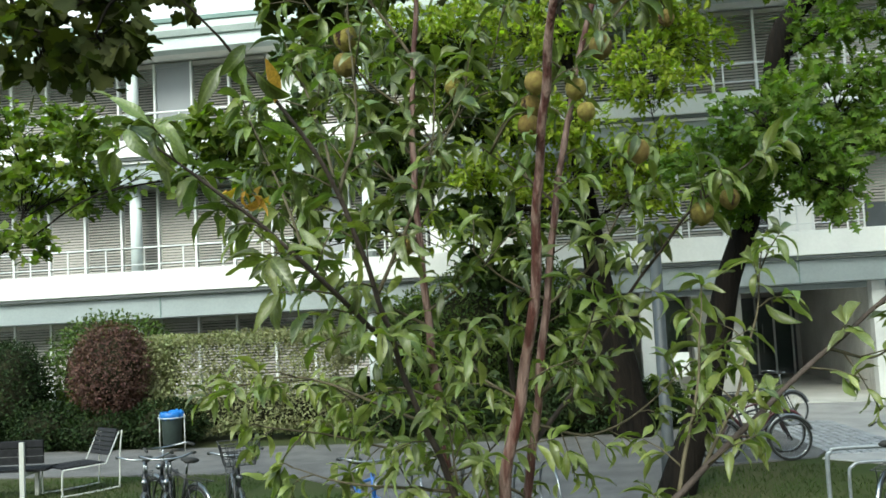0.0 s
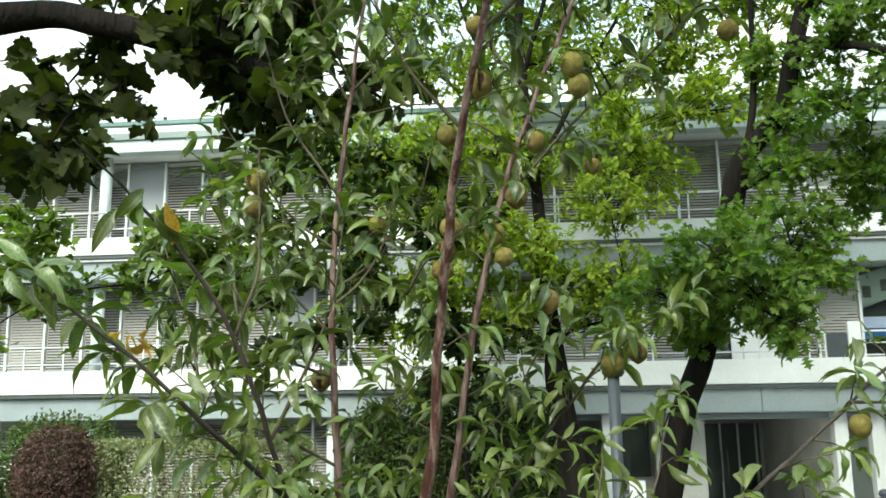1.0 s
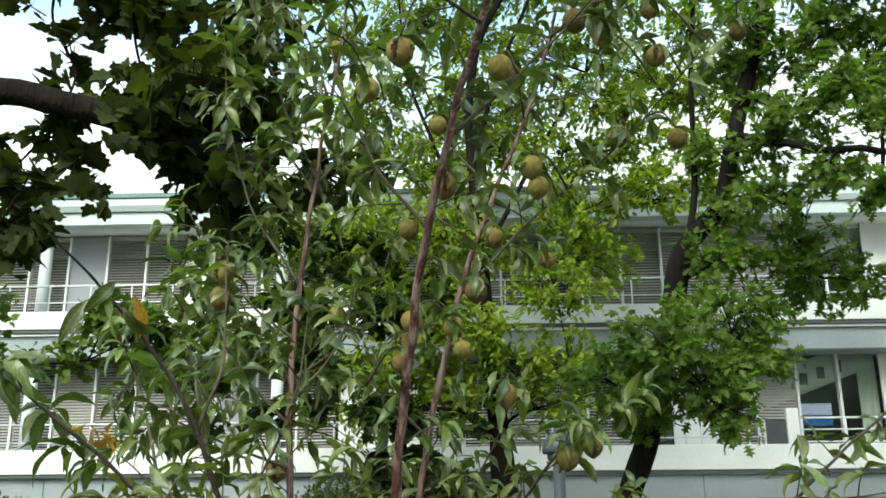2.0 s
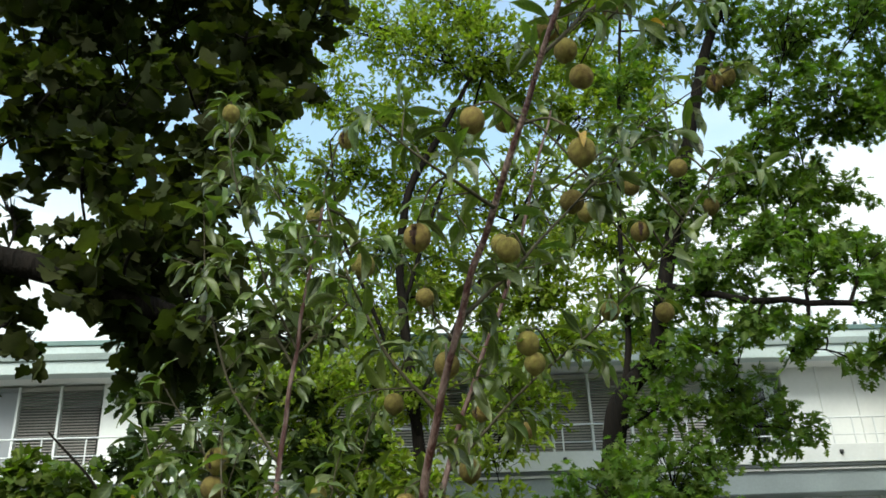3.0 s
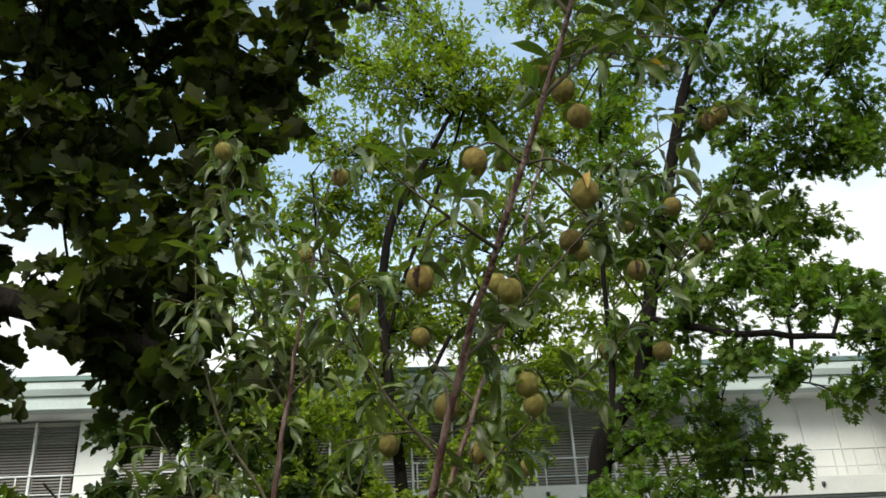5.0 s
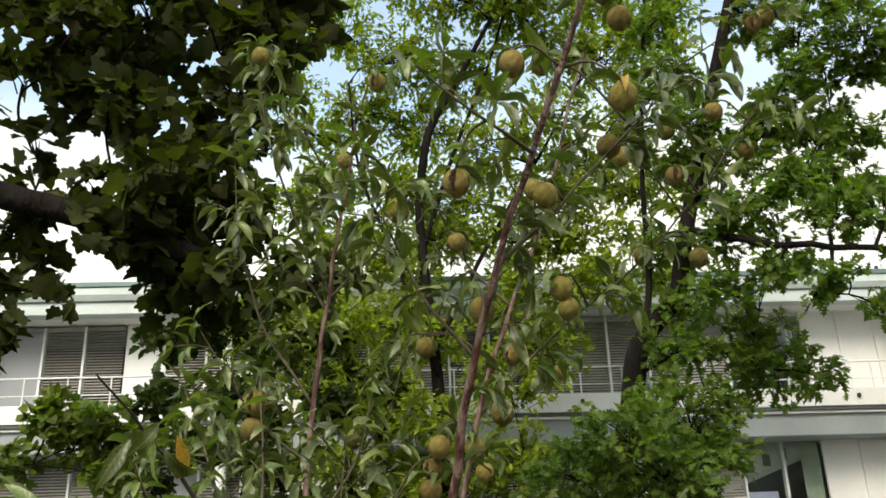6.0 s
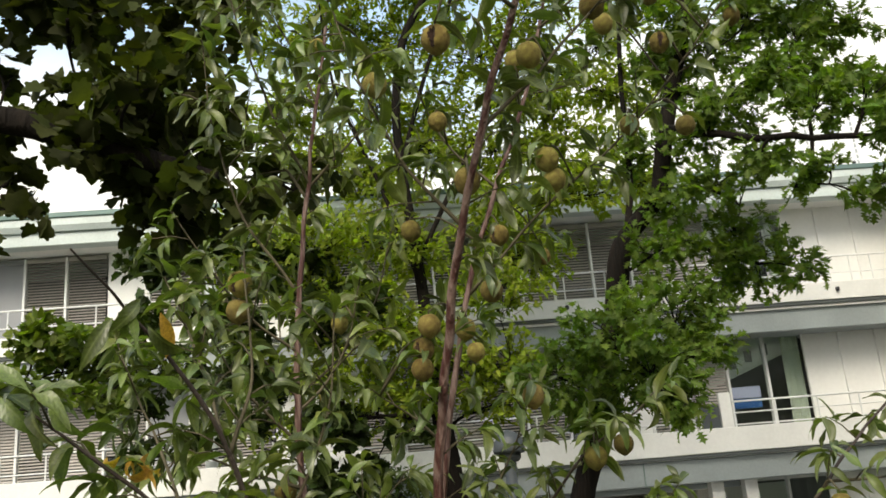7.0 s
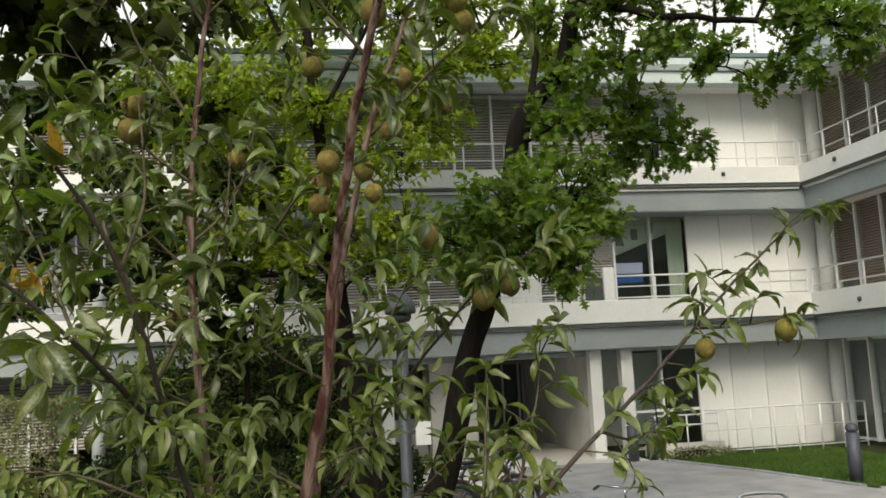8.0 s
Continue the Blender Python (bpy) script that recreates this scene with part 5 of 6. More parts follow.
def build_peach_tree():
    base = Vector(PEACH_BASE)
    tree = thing("peach_tree", base, "young peach tree with reddish stems, long drooping leaves and ripening fruit", "tree")
    stems = [("stem", STEM_A, 0.0215, 0.005), ("stem", STEM_B, 0.0195, 0.005), ("stem", STEM_C, 0.019, 0.005), ("stem", STEM_D, 0.0125, 0.0022),
             ("branch", STEM_E, 0.0105, 0.003), ("branch", STEM_F, 0.010, 0.003), ("branch", STEM_H, 0.009, 0.003)]
    stems += [("branch", pts, 0.0062, 0.002) for pts in BRANCHES]
    nodes, shoots = [], []
    r = random.Random(21)
    for n, (name, pts, ra, rb) in enumerate(stems):
        line = curve_through(pts, 14 if n < 5 else 8)
        line = [p + Vector((noise.noise(p * 7), noise.noise(p * 7 + Vector((5, 5, 5))), 0)) * 0.008 for p in line]
        radii = [q * (1 + 0.13 * noise.noise(p * 23) + 0.16 * max(0.0, noise.noise(p * 41)) ** 2) for p, q in zip(line, taper(len(line), ra, rb, 0.85))]
        part(name, Geo().tube([p - base for p in line], radii, 10 if n < 5 else 7), M_BARK_PEACH if n < 3 else M_GREY_BARK if n < 7 else M_TWIG, tree, smooth=True)
        nodes += list(zip(line, radii))
        # side shoots, denser towards the end
        length, walked = sum((b - a).length for a, b in zip(line, line[1:])), 0.0
        due = 0.35 if n < 5 else 0.08
        for a, b in zip(line, line[1:]):
            walked += (b - a).length
            while walked > due:
                if a.z > 1.55 and not (n == 3 and walked > 0.80 * length):
                    way = (b - a).normalized()
                    side = Vector((r.gauss(0, 1), r.gauss(0, 1), r.gauss(0, 0.5)))
                    if n < 3 and side.y < 0:
                        side.y *= -0.6
                    side = (side - way * side.dot(way)).normalized()
                    shoots.append((a.lerp(b, 0.5), (side + way * 0.5 + Vector((0, 0, 0.25))).normalized(), r.uniform(0.05, 0.20)))
                due += r.uniform(0.05, 0.10) if n > 4 or n == 3 else r.uniform(0.10, 0.20)
        if n != 3:
            shoots.append((line[-1], (line[-1] - line[-3]).normalized(), 0.06))
    # shoots with leaves
    twigs, leaves = Geo(), []
    for p, way, size in shoots:
        tip = p + way * size - Vector((0, 0, 0.12 * size))
        twigs.tube([p - base, p.lerp(tip, 0.5) + Vector((0, 0, 0.01)) - base, tip - base], [0.0028, 0.0022, 0.0012], 5)
        turn = r.uniform(0, 6.28)
        a, b = way.orthogonal().normalized(), way.cross(way.orthogonal()).normalized()
        for i in range(r.randint(5, 8) + (2 if p.z < 2.35 else 0)):
            t = 1.0 - r.uniform(0.0, 0.8) ** 1.8
            turn += 2.4
            out = (a * math.cos(turn) + b * math.sin(turn)) * r.uniform(0.6, 1.1) + way * r.uniform(0.2, 0.9) - Vector((0, 0, r.uniform(-0.25, 1.0)))
            up = Vector((r.gauss(0, 0.55), r.gauss(0, 0.55), 1.0))
            leaves.append((p.lerp(tip, t), out.normalized(), up, r.uniform(0.072, 0.130) * (0.82 if p.z < 2.35 else 1.0)))
    # large old leaves: a tuft at the tip of the low branch, a few that hang below the bare twig
    for centre, spread, number, drop in ((Vector((-0.80, 0.74, 2.93)), 0.05, 11, 0.4), (Vector((-0.62, 0.85, 3.13)), 0.03, 7, 1.6)):
        for i in range(number):
            out = Vector((r.gauss(0, 1), r.gauss(0, 0.6), r.gauss(0, 0.5) - drop)).normalized()
            leaves.append((centre + Vector((r.gauss(0, spread), r.gauss(0, spread), r.gauss(0, spread * 0.5))), out, Vector((r.gauss(0, 0.6), -0.6, r.gauss(0.5, 0.5))), r.uniform(0.11, 0.145)))
    # no leaf stands close before a fruit
    spots_all = [Vector(q) for q in PEACHES_LOW + PEACHES_MID + PEACHES_HIGH]
    leaves = [q for q in leaves if all((q[0] + q[1] * (q[3] * 0.5) - c).length > (0.075 if q[0].y < c.y - 0.02 else 0.045) for c in spots_all)]
    # fruit with stalks; each hangs from a twig that leaves the nearest stem
    fruits = [peach_mesh("peach", 1.3, False), peach_mesh("peach", 4.1, False), peach_mesh("peach", 7.7, True)]
    stalk = Geo().tube([(0, 0, 0.80), (0.02, 0, 0.95), (0.03, 0.02, 1.22)], [0.075, 0.06, 0.07], 6).mesh("stalk", M_TWIG)
    count = 0
    for spots in (PEACHES_LOW, PEACHES_MID, PEACHES_HIGH):
        for x, y, z in spots:
            size = r.uniform(0.032, 0.039)
            top = Vector((x, y, z)) + Vector((0, 0, size * 1.2))
            near = min((q for q in nodes if q[0].z < z + 0.25), key=lambda q: (q[0] - top).length)[0]
            mid = near.lerp(top, 0.55) + Vector((0, 0, 0.03 + 0.05 * (near - top).length))
            twigs.tube([q - base for q in curve_through([near, mid, top], 3)], [0.0045, 0.004, 0.0038, 0.0035, 0.003, 0.003, 0.0028], 6)
            for i in range(3):
                out = Vector((r.gauss(0, 1), r.gauss(0, 1), r.uniform(-0.6, 0.4)))
                leaves.append((top + Vector((0, 0, 0.005)), out.normalized(), Vector((r.gauss(0, 0.3), r.gauss(0, 0.3), 1)), r.uniform(0.075, 0.115)))
            cracked = count % 10 in (2, 5, 9)
            ob = new("peach", fruits[2 if cracked else count % 2])
            ob.matrix_basis = pose(x, y, z, r.uniform(-8, 8), r.uniform(-8, 8), -100 + r.uniform(-50, 50)) @ Matrix.Diagonal((size, size, size * r.uniform(1.04, 1.14), 1))
            tagged(ob, "unripe yellow-green peach with a split skin" if cracked else "fuzzy yellow-green peach hanging from a twig", "peach", "peaches on the tree")
            part("stalk", stalk, M_TWIG, ob)
            count += 1
    tagged(part("brushwood", twigs, M_TWIG, tree, smooth=True), kind="stuff")
    shapes = [peach_leaf_template(b, f, w) for b, f, w in ((1.0, 0.5, 1.1), (1.6, 0.7, -1.4), (0.5, 0.4, 1.2), (1.9, 0.55, -1.0), (1.2, 0.9, 0.8), (0.8, 0.6, -1.5))]
    single = [[leaf_mesh("leaf", mat, s, [(0, 0, 0)], [(1, 0, 0)], [(0, 0, 1)], [1.0]) for s in shapes] for mat in (M_PEACH_LEAF_ONE, M_YELLOW_LEAF, M_YOUNG_LEAF_ONE)]
    for row in single:
        for me in row:
            me.polygons.foreach_set("use_smooth", [True] * len(me.polygons))
    # the 300 leaves lowest and outermost on the side of the walk are pieces of their own
    leaves.sort(key=lambda q: q[0].y + abs(q[0].z - 3.0) * 0.25)
    for i, (p, way, up, size) in enumerate(leaves[:300]):
        x = way
        z = (up - x * up.dot(x)).normalized()
        y = z.cross(x)
        ob = part("leaf", single[1 if i % 43 == 5 else 2 if p.z < 2.25 + 0.3 * (i % 3) else 0][i % 6], M_PEACH_LEAF, tree)
        ob.matrix_basis = Matrix.Translation(p - base) @ Matrix((x, y, z)).transposed().to_4x4() @ Matrix.Diagonal((size, size, size, 1))
    # a tuft of withered leaves on a side branch
    for i in range(8):
        x = Vector((r.gauss(0, 1), r.gauss(0, 0.7), r.uniform(-0.9, 0.3))).normalized()
        z = x.orthogonal().normalized()
        size = r.uniform(0.05, 0.085)
        ob = part("withered_leaf", single[1][i % 4], M_YELLOW_LEAF, tree, "curled orange-brown leaf")
        ob.matrix_basis = Matrix.Translation(Vector((-0.54 - 0.012 * i, 0.80, 2.77 + 0.006 * i)) - base) @ Matrix((x, z.cross(x), z)).transposed().to_4x4() @ Matrix.Diagonal((size, size, size, 1))
    for k, s in enumerate(shapes):
        some = leaves[300 + k::6]
        for name, mat, group in (("foliage", M_PEACH_LEAF, [q for i, q in enumerate(some) if q[0].z >= 2.25 + 0.3 * (i % 3)]), ("young_foliage", M_YOUNG_LEAF, [q for i, q in enumerate(some) if q[0].z < 2.25 + 0.3 * (i % 3)])):
            me = leaf_mesh(name, mat, s, [q[0] - base for q in group], [q[1] for q in group], [q[2] for q in group], [q[3] for q in group])
            me.polygons.foreach_set("use_smooth", [True] * len(me.polygons))
            tagged(part(name, me, mat, tree), kind="stuff")
    return tree


build_peach_tree()


# ---- shrubs and hedges ----
def shrub(name, label, centre, size, leaf_mat, leaf, count, boxy=0.0, category="shrub", loose=0.0, airy=0.0):
    """Stems, a rough inner mass of twigs and a coat of small leaves. boxy: 0 round, 1 clipped square; airy: how far one sees through."""
    c = Vector((centre[0], centre[1], 0))
    top = thing(name, c, label, category)
    hx, hy, z0, z1 = size
    hz, zc = (z1 - z0) / 2, (z0 + z1) / 2

    def hull(d):
        d = Vector(d).normalized()
        big = max(abs(d.x), abs(d.y), abs(d.z))
        k = (1 - boxy) + boxy / big
        k *= 1 + 0.10 * noise.noise(d * 3.1 + c) + 0.06 * noise.noise(d * 8.3 + c)
        return Vector((d.x * hx * k, d.y * hy * k, zc + d.z * hz * k))

    core = Geo()
    rows, cols = 9, 16
    for i in range(rows + 1):
        th = math.pi * i / rows
        for j in range(cols):
            ph = 2 * math.pi * j / cols
            p = hull((math.sin(th) * math.cos(ph), math.sin(th) * math.sin(ph), math.cos(th)))
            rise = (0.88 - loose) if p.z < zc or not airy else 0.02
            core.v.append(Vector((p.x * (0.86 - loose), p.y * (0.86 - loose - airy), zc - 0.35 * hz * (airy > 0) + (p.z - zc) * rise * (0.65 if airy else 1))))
    core.f = [(i * cols + j, (i + 1) * cols + j, (i + 1) * cols + (j + 1) % cols, i * cols + (j + 1) % cols) for i in range(rows) for j in range(cols)]
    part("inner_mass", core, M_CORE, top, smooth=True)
    for i in range(4):
        a = i * 1.7
        part("stem", Geo().tube([(0.15 * hx * math.cos(a), 0.15 * hy * math.sin(a), -0.05), (0.4 * hx * math.cos(a), 0.4 * hy * math.sin(a), zc)], [0.03, 0.015], 6), M_BARK_OAK, top)
    dirs = unit_random(count)
    pts, ways, ups, sizes = [], [], [], []
    for d in dirs:
        if boxy and rng.uniform() < boxy:
            d = rng.uniform(-1, 1, 3)
            d[int(rng.integers(0, 3))] = rng.choice((-1.0, 1.0))
        p = hull(d)
        s = rng.uniform(0.86 - loose * 0.3, 1.05 + loose)
        if airy and p.z < z1 - 0.22 and noise.noise(Vector((p.x * 1.5, 0, p.z * 1.9)) + c) + 0.5 * noise.noise(Vector((p.x * 6, 0, p.z * 6))) > (0.34 if p.z > zc else 0.6):
            continue
        pts.append((p.x * s, p.y * s, zc + (p.z - zc) * s))
        n = Vector(d).normalized()
        ways.append(n * 0.5 + Vector(rng.normal(size=3)) * 0.7)
        ups.append(n + Vector(rng.normal(size=3)) * 0.5 + Vector((0, 0, 0.5)))
        sizes.append(leaf * rng.uniform(0.6, 1.25))
    tagged(part("leafage", leaf_mesh("leafage", leaf_mat, SMALL_LEAF, pts, ways, ups, sizes), leaf_mat, top), kind="stuff")
    return top


shrub("clipped_hedge", "clipped pale green hedge before the blinds", (-6.6, 17.5), (2.2, 0.45, 0.25, 2.25), M_HEDGE, 0.07, 34000, 0.85, "hedge", loose=0.02, airy=0.3)
shrub("red_shrub", "round dark red barberry shrub beside the hedge", (-9.55, 17.1), (0.80, 0.75, 0.70, 2.5), M_RED_LEAF, 0.075, 9000, 0.0, loose=0.13)
shrub("evergreen_shrub", "dark clipped evergreen shrub near the red shrub", (-12.2, 17.2), (0.95, 0.8, 0.1, 2.35), M_LOW, 0.075, 8000, 0.2)
for x, y, hx, h in ((-11.0, 16.9, 0.8, 0.95), (-9.6, 16.75, 0.75, 0.8), (-8.3, 16.85, 0.8, 0.9), (-12.6, 16.4, 0.8, 1.0), (-3.4, 17.3, 0.8, 1.1), (-2.2, 17.4, 0.9, 1.0), (-0.7, 17.9, 0.9, 1.1), (-0.6, 16.6, 0.8, 0.9), (0.5, 16.7, 0.9, 1.1), (1.9, 17.4, 0.5, 0.9)):
    shrub("low_shrub", "low dark green shrub along the gravel path", (x, y), (hx, 0.6, 0.02, h), M_LOW, 0.09, 3000, 0.0, loose=0.15)
for x, y, hx, z0, h in ((-3.1, 18.8, 0.75, 0.3, 2.9), (-1.9, 18.6, 1.1, 0.3, 3.3), (-0.4, 18.7, 1.1, 0.3, 3.4), (0.6, 18.4, 0.7, 0.3, 2.7), (-10.3, 18.5, 1.5, 0.3, 2.75)):
    shrub("tall_shrub", "tall leafy green shrub in front of the building", (x, y), (hx, 0.8, z0, h), M_SHRUB, 0.11, 5500, 0.05, loose=0.12)


def grass(name, areas, count, label, mat=None):
    pts, ways, ups, sizes = [], [], [], []
    total = sum((a[1] - a[0]) * (a[3] - a[2]) for a in areas)
    for x0, x1, y0, y1 in areas:
        for _ in range(int(count * (x1 - x0) * (y1 - y0) / total)):
            x, y = rng.uniform(x0, x1), rng.uniform(y0, y1)
            pts.append((x, y, ground_height(x, y)))
            ways.append((rng.normal() * 0.5, rng.normal() * 0.5, 1.0))
            ups.append((rng.normal(), rng.normal(), 0.2))
            sizes.append(rng.uniform(0.03, 0.075))
    blade = ([(0, 0.10, 0), (0, -0.10, 0), (0.6, 0.07, 0.08), (0.6, -0.07, 0.08), (1.0, 0, 0.25)], [(0, 1, 3, 2), (2, 3, 4)])
    ob = part(name, leaf_mesh(name, mat or M_GRASS, blade, pts, ways, ups, sizes), M_GRASS)
    tagged(ob, label, "grass", kind="stuff")


grass("grass", [(-10.5, -4.6, 9.0, 13.3), (-4.6, -2.8, 9.0, 11.4), (1.25, 4.0, 8.9, 11.6), (2.0, 3.9, 11.6, 12.7), (-7.0, -2.2, 3.0, 9.0), (0.9, 7.0, 3.0, 8.9), (-7.0, 7.0, -3.0, 8.3)], 90000, "mown green grass between path and trees")
grass("lawn_grass", [(8.75, 13.2, 19.0, 20.2), (9.05, 13.2, 18.0, 19.0), (9.4, 13.2, 16.6, 18.0), (9.75, 13.2, 15.2, 16.6), (10.0, 13.2, 14.0, 15.2)], 18000, "bright green lawn before the panel wall", M_LAWN)


# ---- bicycles ----
def bicycle(x, y, turn, paint, label, basket=False, z=0.0):
    b = thing("bicycle", (x, y, z), label, "bicycle", "parked bicycles", turn=turn)
    R = 0.335
    rear, front, crank, seat, head = Vector((0, 0, R)), Vector((1.06, 0, R)), Vector((0.44, 0, 0.29)), Vector((0.26, 0, 0.78)), Vector((0.86, 0, 0.86))
    g = Geo()
    for p, q, r in ((crank, seat, 0.017), (crank, head - Vector((-0.02, 0, 0.16)), 0.019), (seat.lerp(crank, 0.12), head, 0.016)):
        g.tube([p, q], r, 8)
    for s in (-0.05, 0.05):
        g.tube([crank, rear + Vector((0, s, 0))], 0.010, 6).tube([seat.lerp(crank, 0.1), rear + Vector((0, s, 0))], 0.008, 6)
        g.tube([head - Vector((-0.02, 0, 0.14)), Vector((0.93, s, 0.62)), front + Vector((0, s, 0))], 0.011, 6)
    g.tube([head - Vector((-0.03, 0, 0.17)), head + Vector((-0.02, 0, 0.05))], 0.022, 8)
    part("frame", g, paint, b, smooth=True)
    for c in (rear, front):
        w = part("wheel", Geo().lathe((c.x, 0, c.z), [(0.022, -0.05), (0.022, 0.05)], 10, Matrix.Rotation(radians(90), 3, "X")), M_CHROME, b, smooth=True)
        part("tyre", Geo().torus(c, R - 0.02, 0.020, (0, 1, 0), 32, 8), M_RUBBER, w, smooth=True)
        part("rim", Geo().torus(c, R - 0.045, 0.010, (0, 1, 0), 32, 6), M_CHROME, w, smooth=True)
        sp = Geo()
        for i in range(18):
            a = 2 * math.pi * i / 18
            sp.tube([c + Vector((0.02 * math.cos(a + 0.8), 0.03 * (-1) ** i, 0.02 * math.sin(a + 0.8))), c + Vector(((R - 0.05) * math.cos(a), 0, (R - 0.05) * math.sin(a)))], 0.0016, 4)
        part("spokes", sp, M_CHROME, w)
        arc = [c + Vector(((R + 0.02) * math.cos(a), 0, (R + 0.02) * math.sin(a))) for a in (radians(d) for d in range(20, 191, 19))]
        part("mudguard", Geo().tube(arc, 0.022, 6), M_CHROME if paint is M_BLACK else paint, b, smooth=True)
    part("saddle_post", Geo().tube([seat, seat + Vector((-0.05, 0, 0.14))], 0.013, 8), M_CHROME, b, smooth=True)
    s = Geo()
    for t, w, h in ((-0.14, 0.075, 0.03), (-0.05, 0.085, 0.035), (0.04, 0.045, 0.03), (0.14, 0.02, 0.02)):
        n = len(s.v)
        s.v += [seat + Vector((-0.05 + t, w * math.cos(a), 0.165 + h * math.sin(a))) for a in (2 * math.pi * i / 8 for i in range(8))]
    s.f = [(8 * i + j, 8 * i + 8 + j, 8 * i + 8 + (j + 1) % 8, 8 * i + (j + 1) % 8) for i in range(3) for j in range(8)] + [tuple(range(8)), tuple(reversed(range(24, 32)))]
    part("saddle", s, M_RUBBER, b, smooth=True)
    h = head + Vector((-0.03, 0, 0.16))
    part("stem", Geo().tube([head, h], 0.013, 8), M_CHROME, b, smooth=True)
    bar = part("handlebar", Geo().tube(curve_through([h + Vector((-0.20, -0.30, 0.03)), h + Vector((-0.06, -0.27, 0.05)), h + Vector((0.04, -0.12, 0.02)), h + Vector((0.04, 0.12, 0.02)), h + Vector((-0.06, 0.27, 0.05)), h + Vector((-0.20, 0.30, 0.03))], 4), 0.012, 8), M_CHROME, b, smooth=True)
    for sy in (-1, 1):
        part("grip", Geo().tube([h + Vector((-0.21, 0.302 * sy, 0.03)), h + Vector((-0.09, 0.28 * sy, 0.05))], 0.017, 8), M_RUBBER, bar, smooth=True)
    part("crank", Geo().torus(crank + Vector((0, 0.05, 0)), 0.085, 0.007, (0, 1, 0), 20, 4).tube([crank + Vector((-0.1, 0.07, -0.12)), crank + Vector((0.1, 0.09, 0.12))], 0.010, 6), M_CHROME, b, smooth=True)
    rack = Geo()
    for s2 in (-0.06, 0.06):
        rack.tube([Vector((-0.28, s2, 0.74)), Vector((0.2, s2, 0.74))], 0.006, 5).tube([Vector((-0.12, s2, 0.74)), rear + Vector((0, s2, 0))], 0.006, 5)
    for i in range(4):
        rack.tube([Vector((-0.26 + 0.14 * i, -0.06, 0.74)), Vector((-0.26 + 0.14 * i, 0.06, 0.74))], 0.005, 5)
    part("luggage_rack", rack, M_BLACK, b)
    part("headlamp", Geo().lathe((0.95, 0, 0.80), [(0.02, -0.04), (0.035, 0.0), (0.035, 0.03)], 10, Matrix.Rotation(radians(90), 3, "Y")), M_CHROME, b, smooth=True)
    if basket:
        k = Geo()
        for z2, w in ((0.0, 0.13), (0.08, 0.145), (0.16, 0.16), (0.24, 0.175)):
            ring = [h + Vector((0.17 + w * a, w * 1.25 * c, z2 - 0.06)) for a, c in ((-1, -1), (1, -1), (1, 1), (-1, 1))]
            k.tube(ring, 0.006, 5, closed=True)
        for i in range(-3, 4):
            for e in (-1, 1):
                k.tube([h + Vector((0.17 + 0.13 * e, 0.05 * i, -0.06)), h + Vector((0.17 + 0.175 * e, 0.07 * i, 0.18))], 0.0045, 5)
                k.tube([h + Vector((0.17 + 0.04 * i, 0.163 * e, -0.06)), h + Vector((0.17 + 0.055 * i, 0.219 * e, 0.18))], 0.0045, 5)
        k.box(h.x + 0.04, h.x + 0.30, -0.16, 0.16, h.z - 0.066, h.z - 0.056)
        tagged(part("basket", k, M_BLACK, b, "black wire basket"), kind="stuff")
    return b


bicycle(-4.97, 9.2, -66, M_BLACK, "black city bicycle with chrome mudguards on the grass")
bicycle(-4.66, 9.2, -69, M_BLACK, "black bicycle with swept chrome handlebar on the grass")
bicycle(-4.15, 8.75, 141, M_BLACK, "black bicycle with dark saddle and luggage rack", z=0.0)
bicycle(-3.95, 9.3, -64, M_BLACK, "black bicycle with a wire front basket", True)
bicycle(-2.3, 8.6, -62, M_BLUE, "blue bicycle leaning near the round cycle stand")
bicycle(2.35, 12.9, 8, M_BLACK, "black bicycle with chrome mudguards beside the drive")
bicycle(2.45, 13.5, 12, M_RED, "dark red bicycle parked beside the drive")
bicycle(3.3, 16.2, 20, M_BLACK, "black bicycle standing on the forecourt")
bicycle(3.2, 8.36, 56, M_BLACK, "black bicycle leaning at the galvanised cycle stand")


def hoop_stand(x, y, turn, w, h, label, inner=True):
    s = thing("cycle_stand", (x, y, 0), label, "bike rack", "cycle stands", turn=turn)

    def loop(a, top, r):
        return curve_through([(-a, 0, -0.05), (-a, 0, top - 0.14), (-a + 0.04, 0, top - 0.04), (-a + 0.14, 0, top), (a - 0.14, 0, top), (a - 0.04, 0, top - 0.04), (a, 0, top - 0.14), (a, 0, -0.05)], 4)

    part("hoop", Geo().tube(loop(w / 2, h, 0), 0.024, 10), M_GALVANISED, s, smooth=True)
    if inner:
        part("inner_hoop", Geo().tube(loop(w / 2 - 0.22, h - 0.16, 0), 0.018, 10), M_GALVANISED, s, smooth=True)


hoop_stand(3.42, 9.2, 3, 1.1, 0.80, "galvanised tube cycle stand on the lawn")
hoop_stand(5.55, 9.4, -12, 0.62, 0.80, "narrow galvanised tube cycle stand by the drive", False)


def spiral_stand(x, y):
    s = thing("ring_stand", (x, y, 0), "low cycle stand of bent dark metal rings", "bike rack")
    part("rail", Geo().tube([(-0.9, 0, 0.05), (0.9, 0, 0.05)], 0.02, 8), M_CHROME, s, smooth=True)
    for i in range(6):
        part("ring", Geo().torus((-0.75 + 0.3 * i, 0, 0.42), 0.36, 0.014, (1, 0.35, 0), 28, 8), M_CHROME, s, smooth=True)


spiral_stand(-0.9, 9.0)


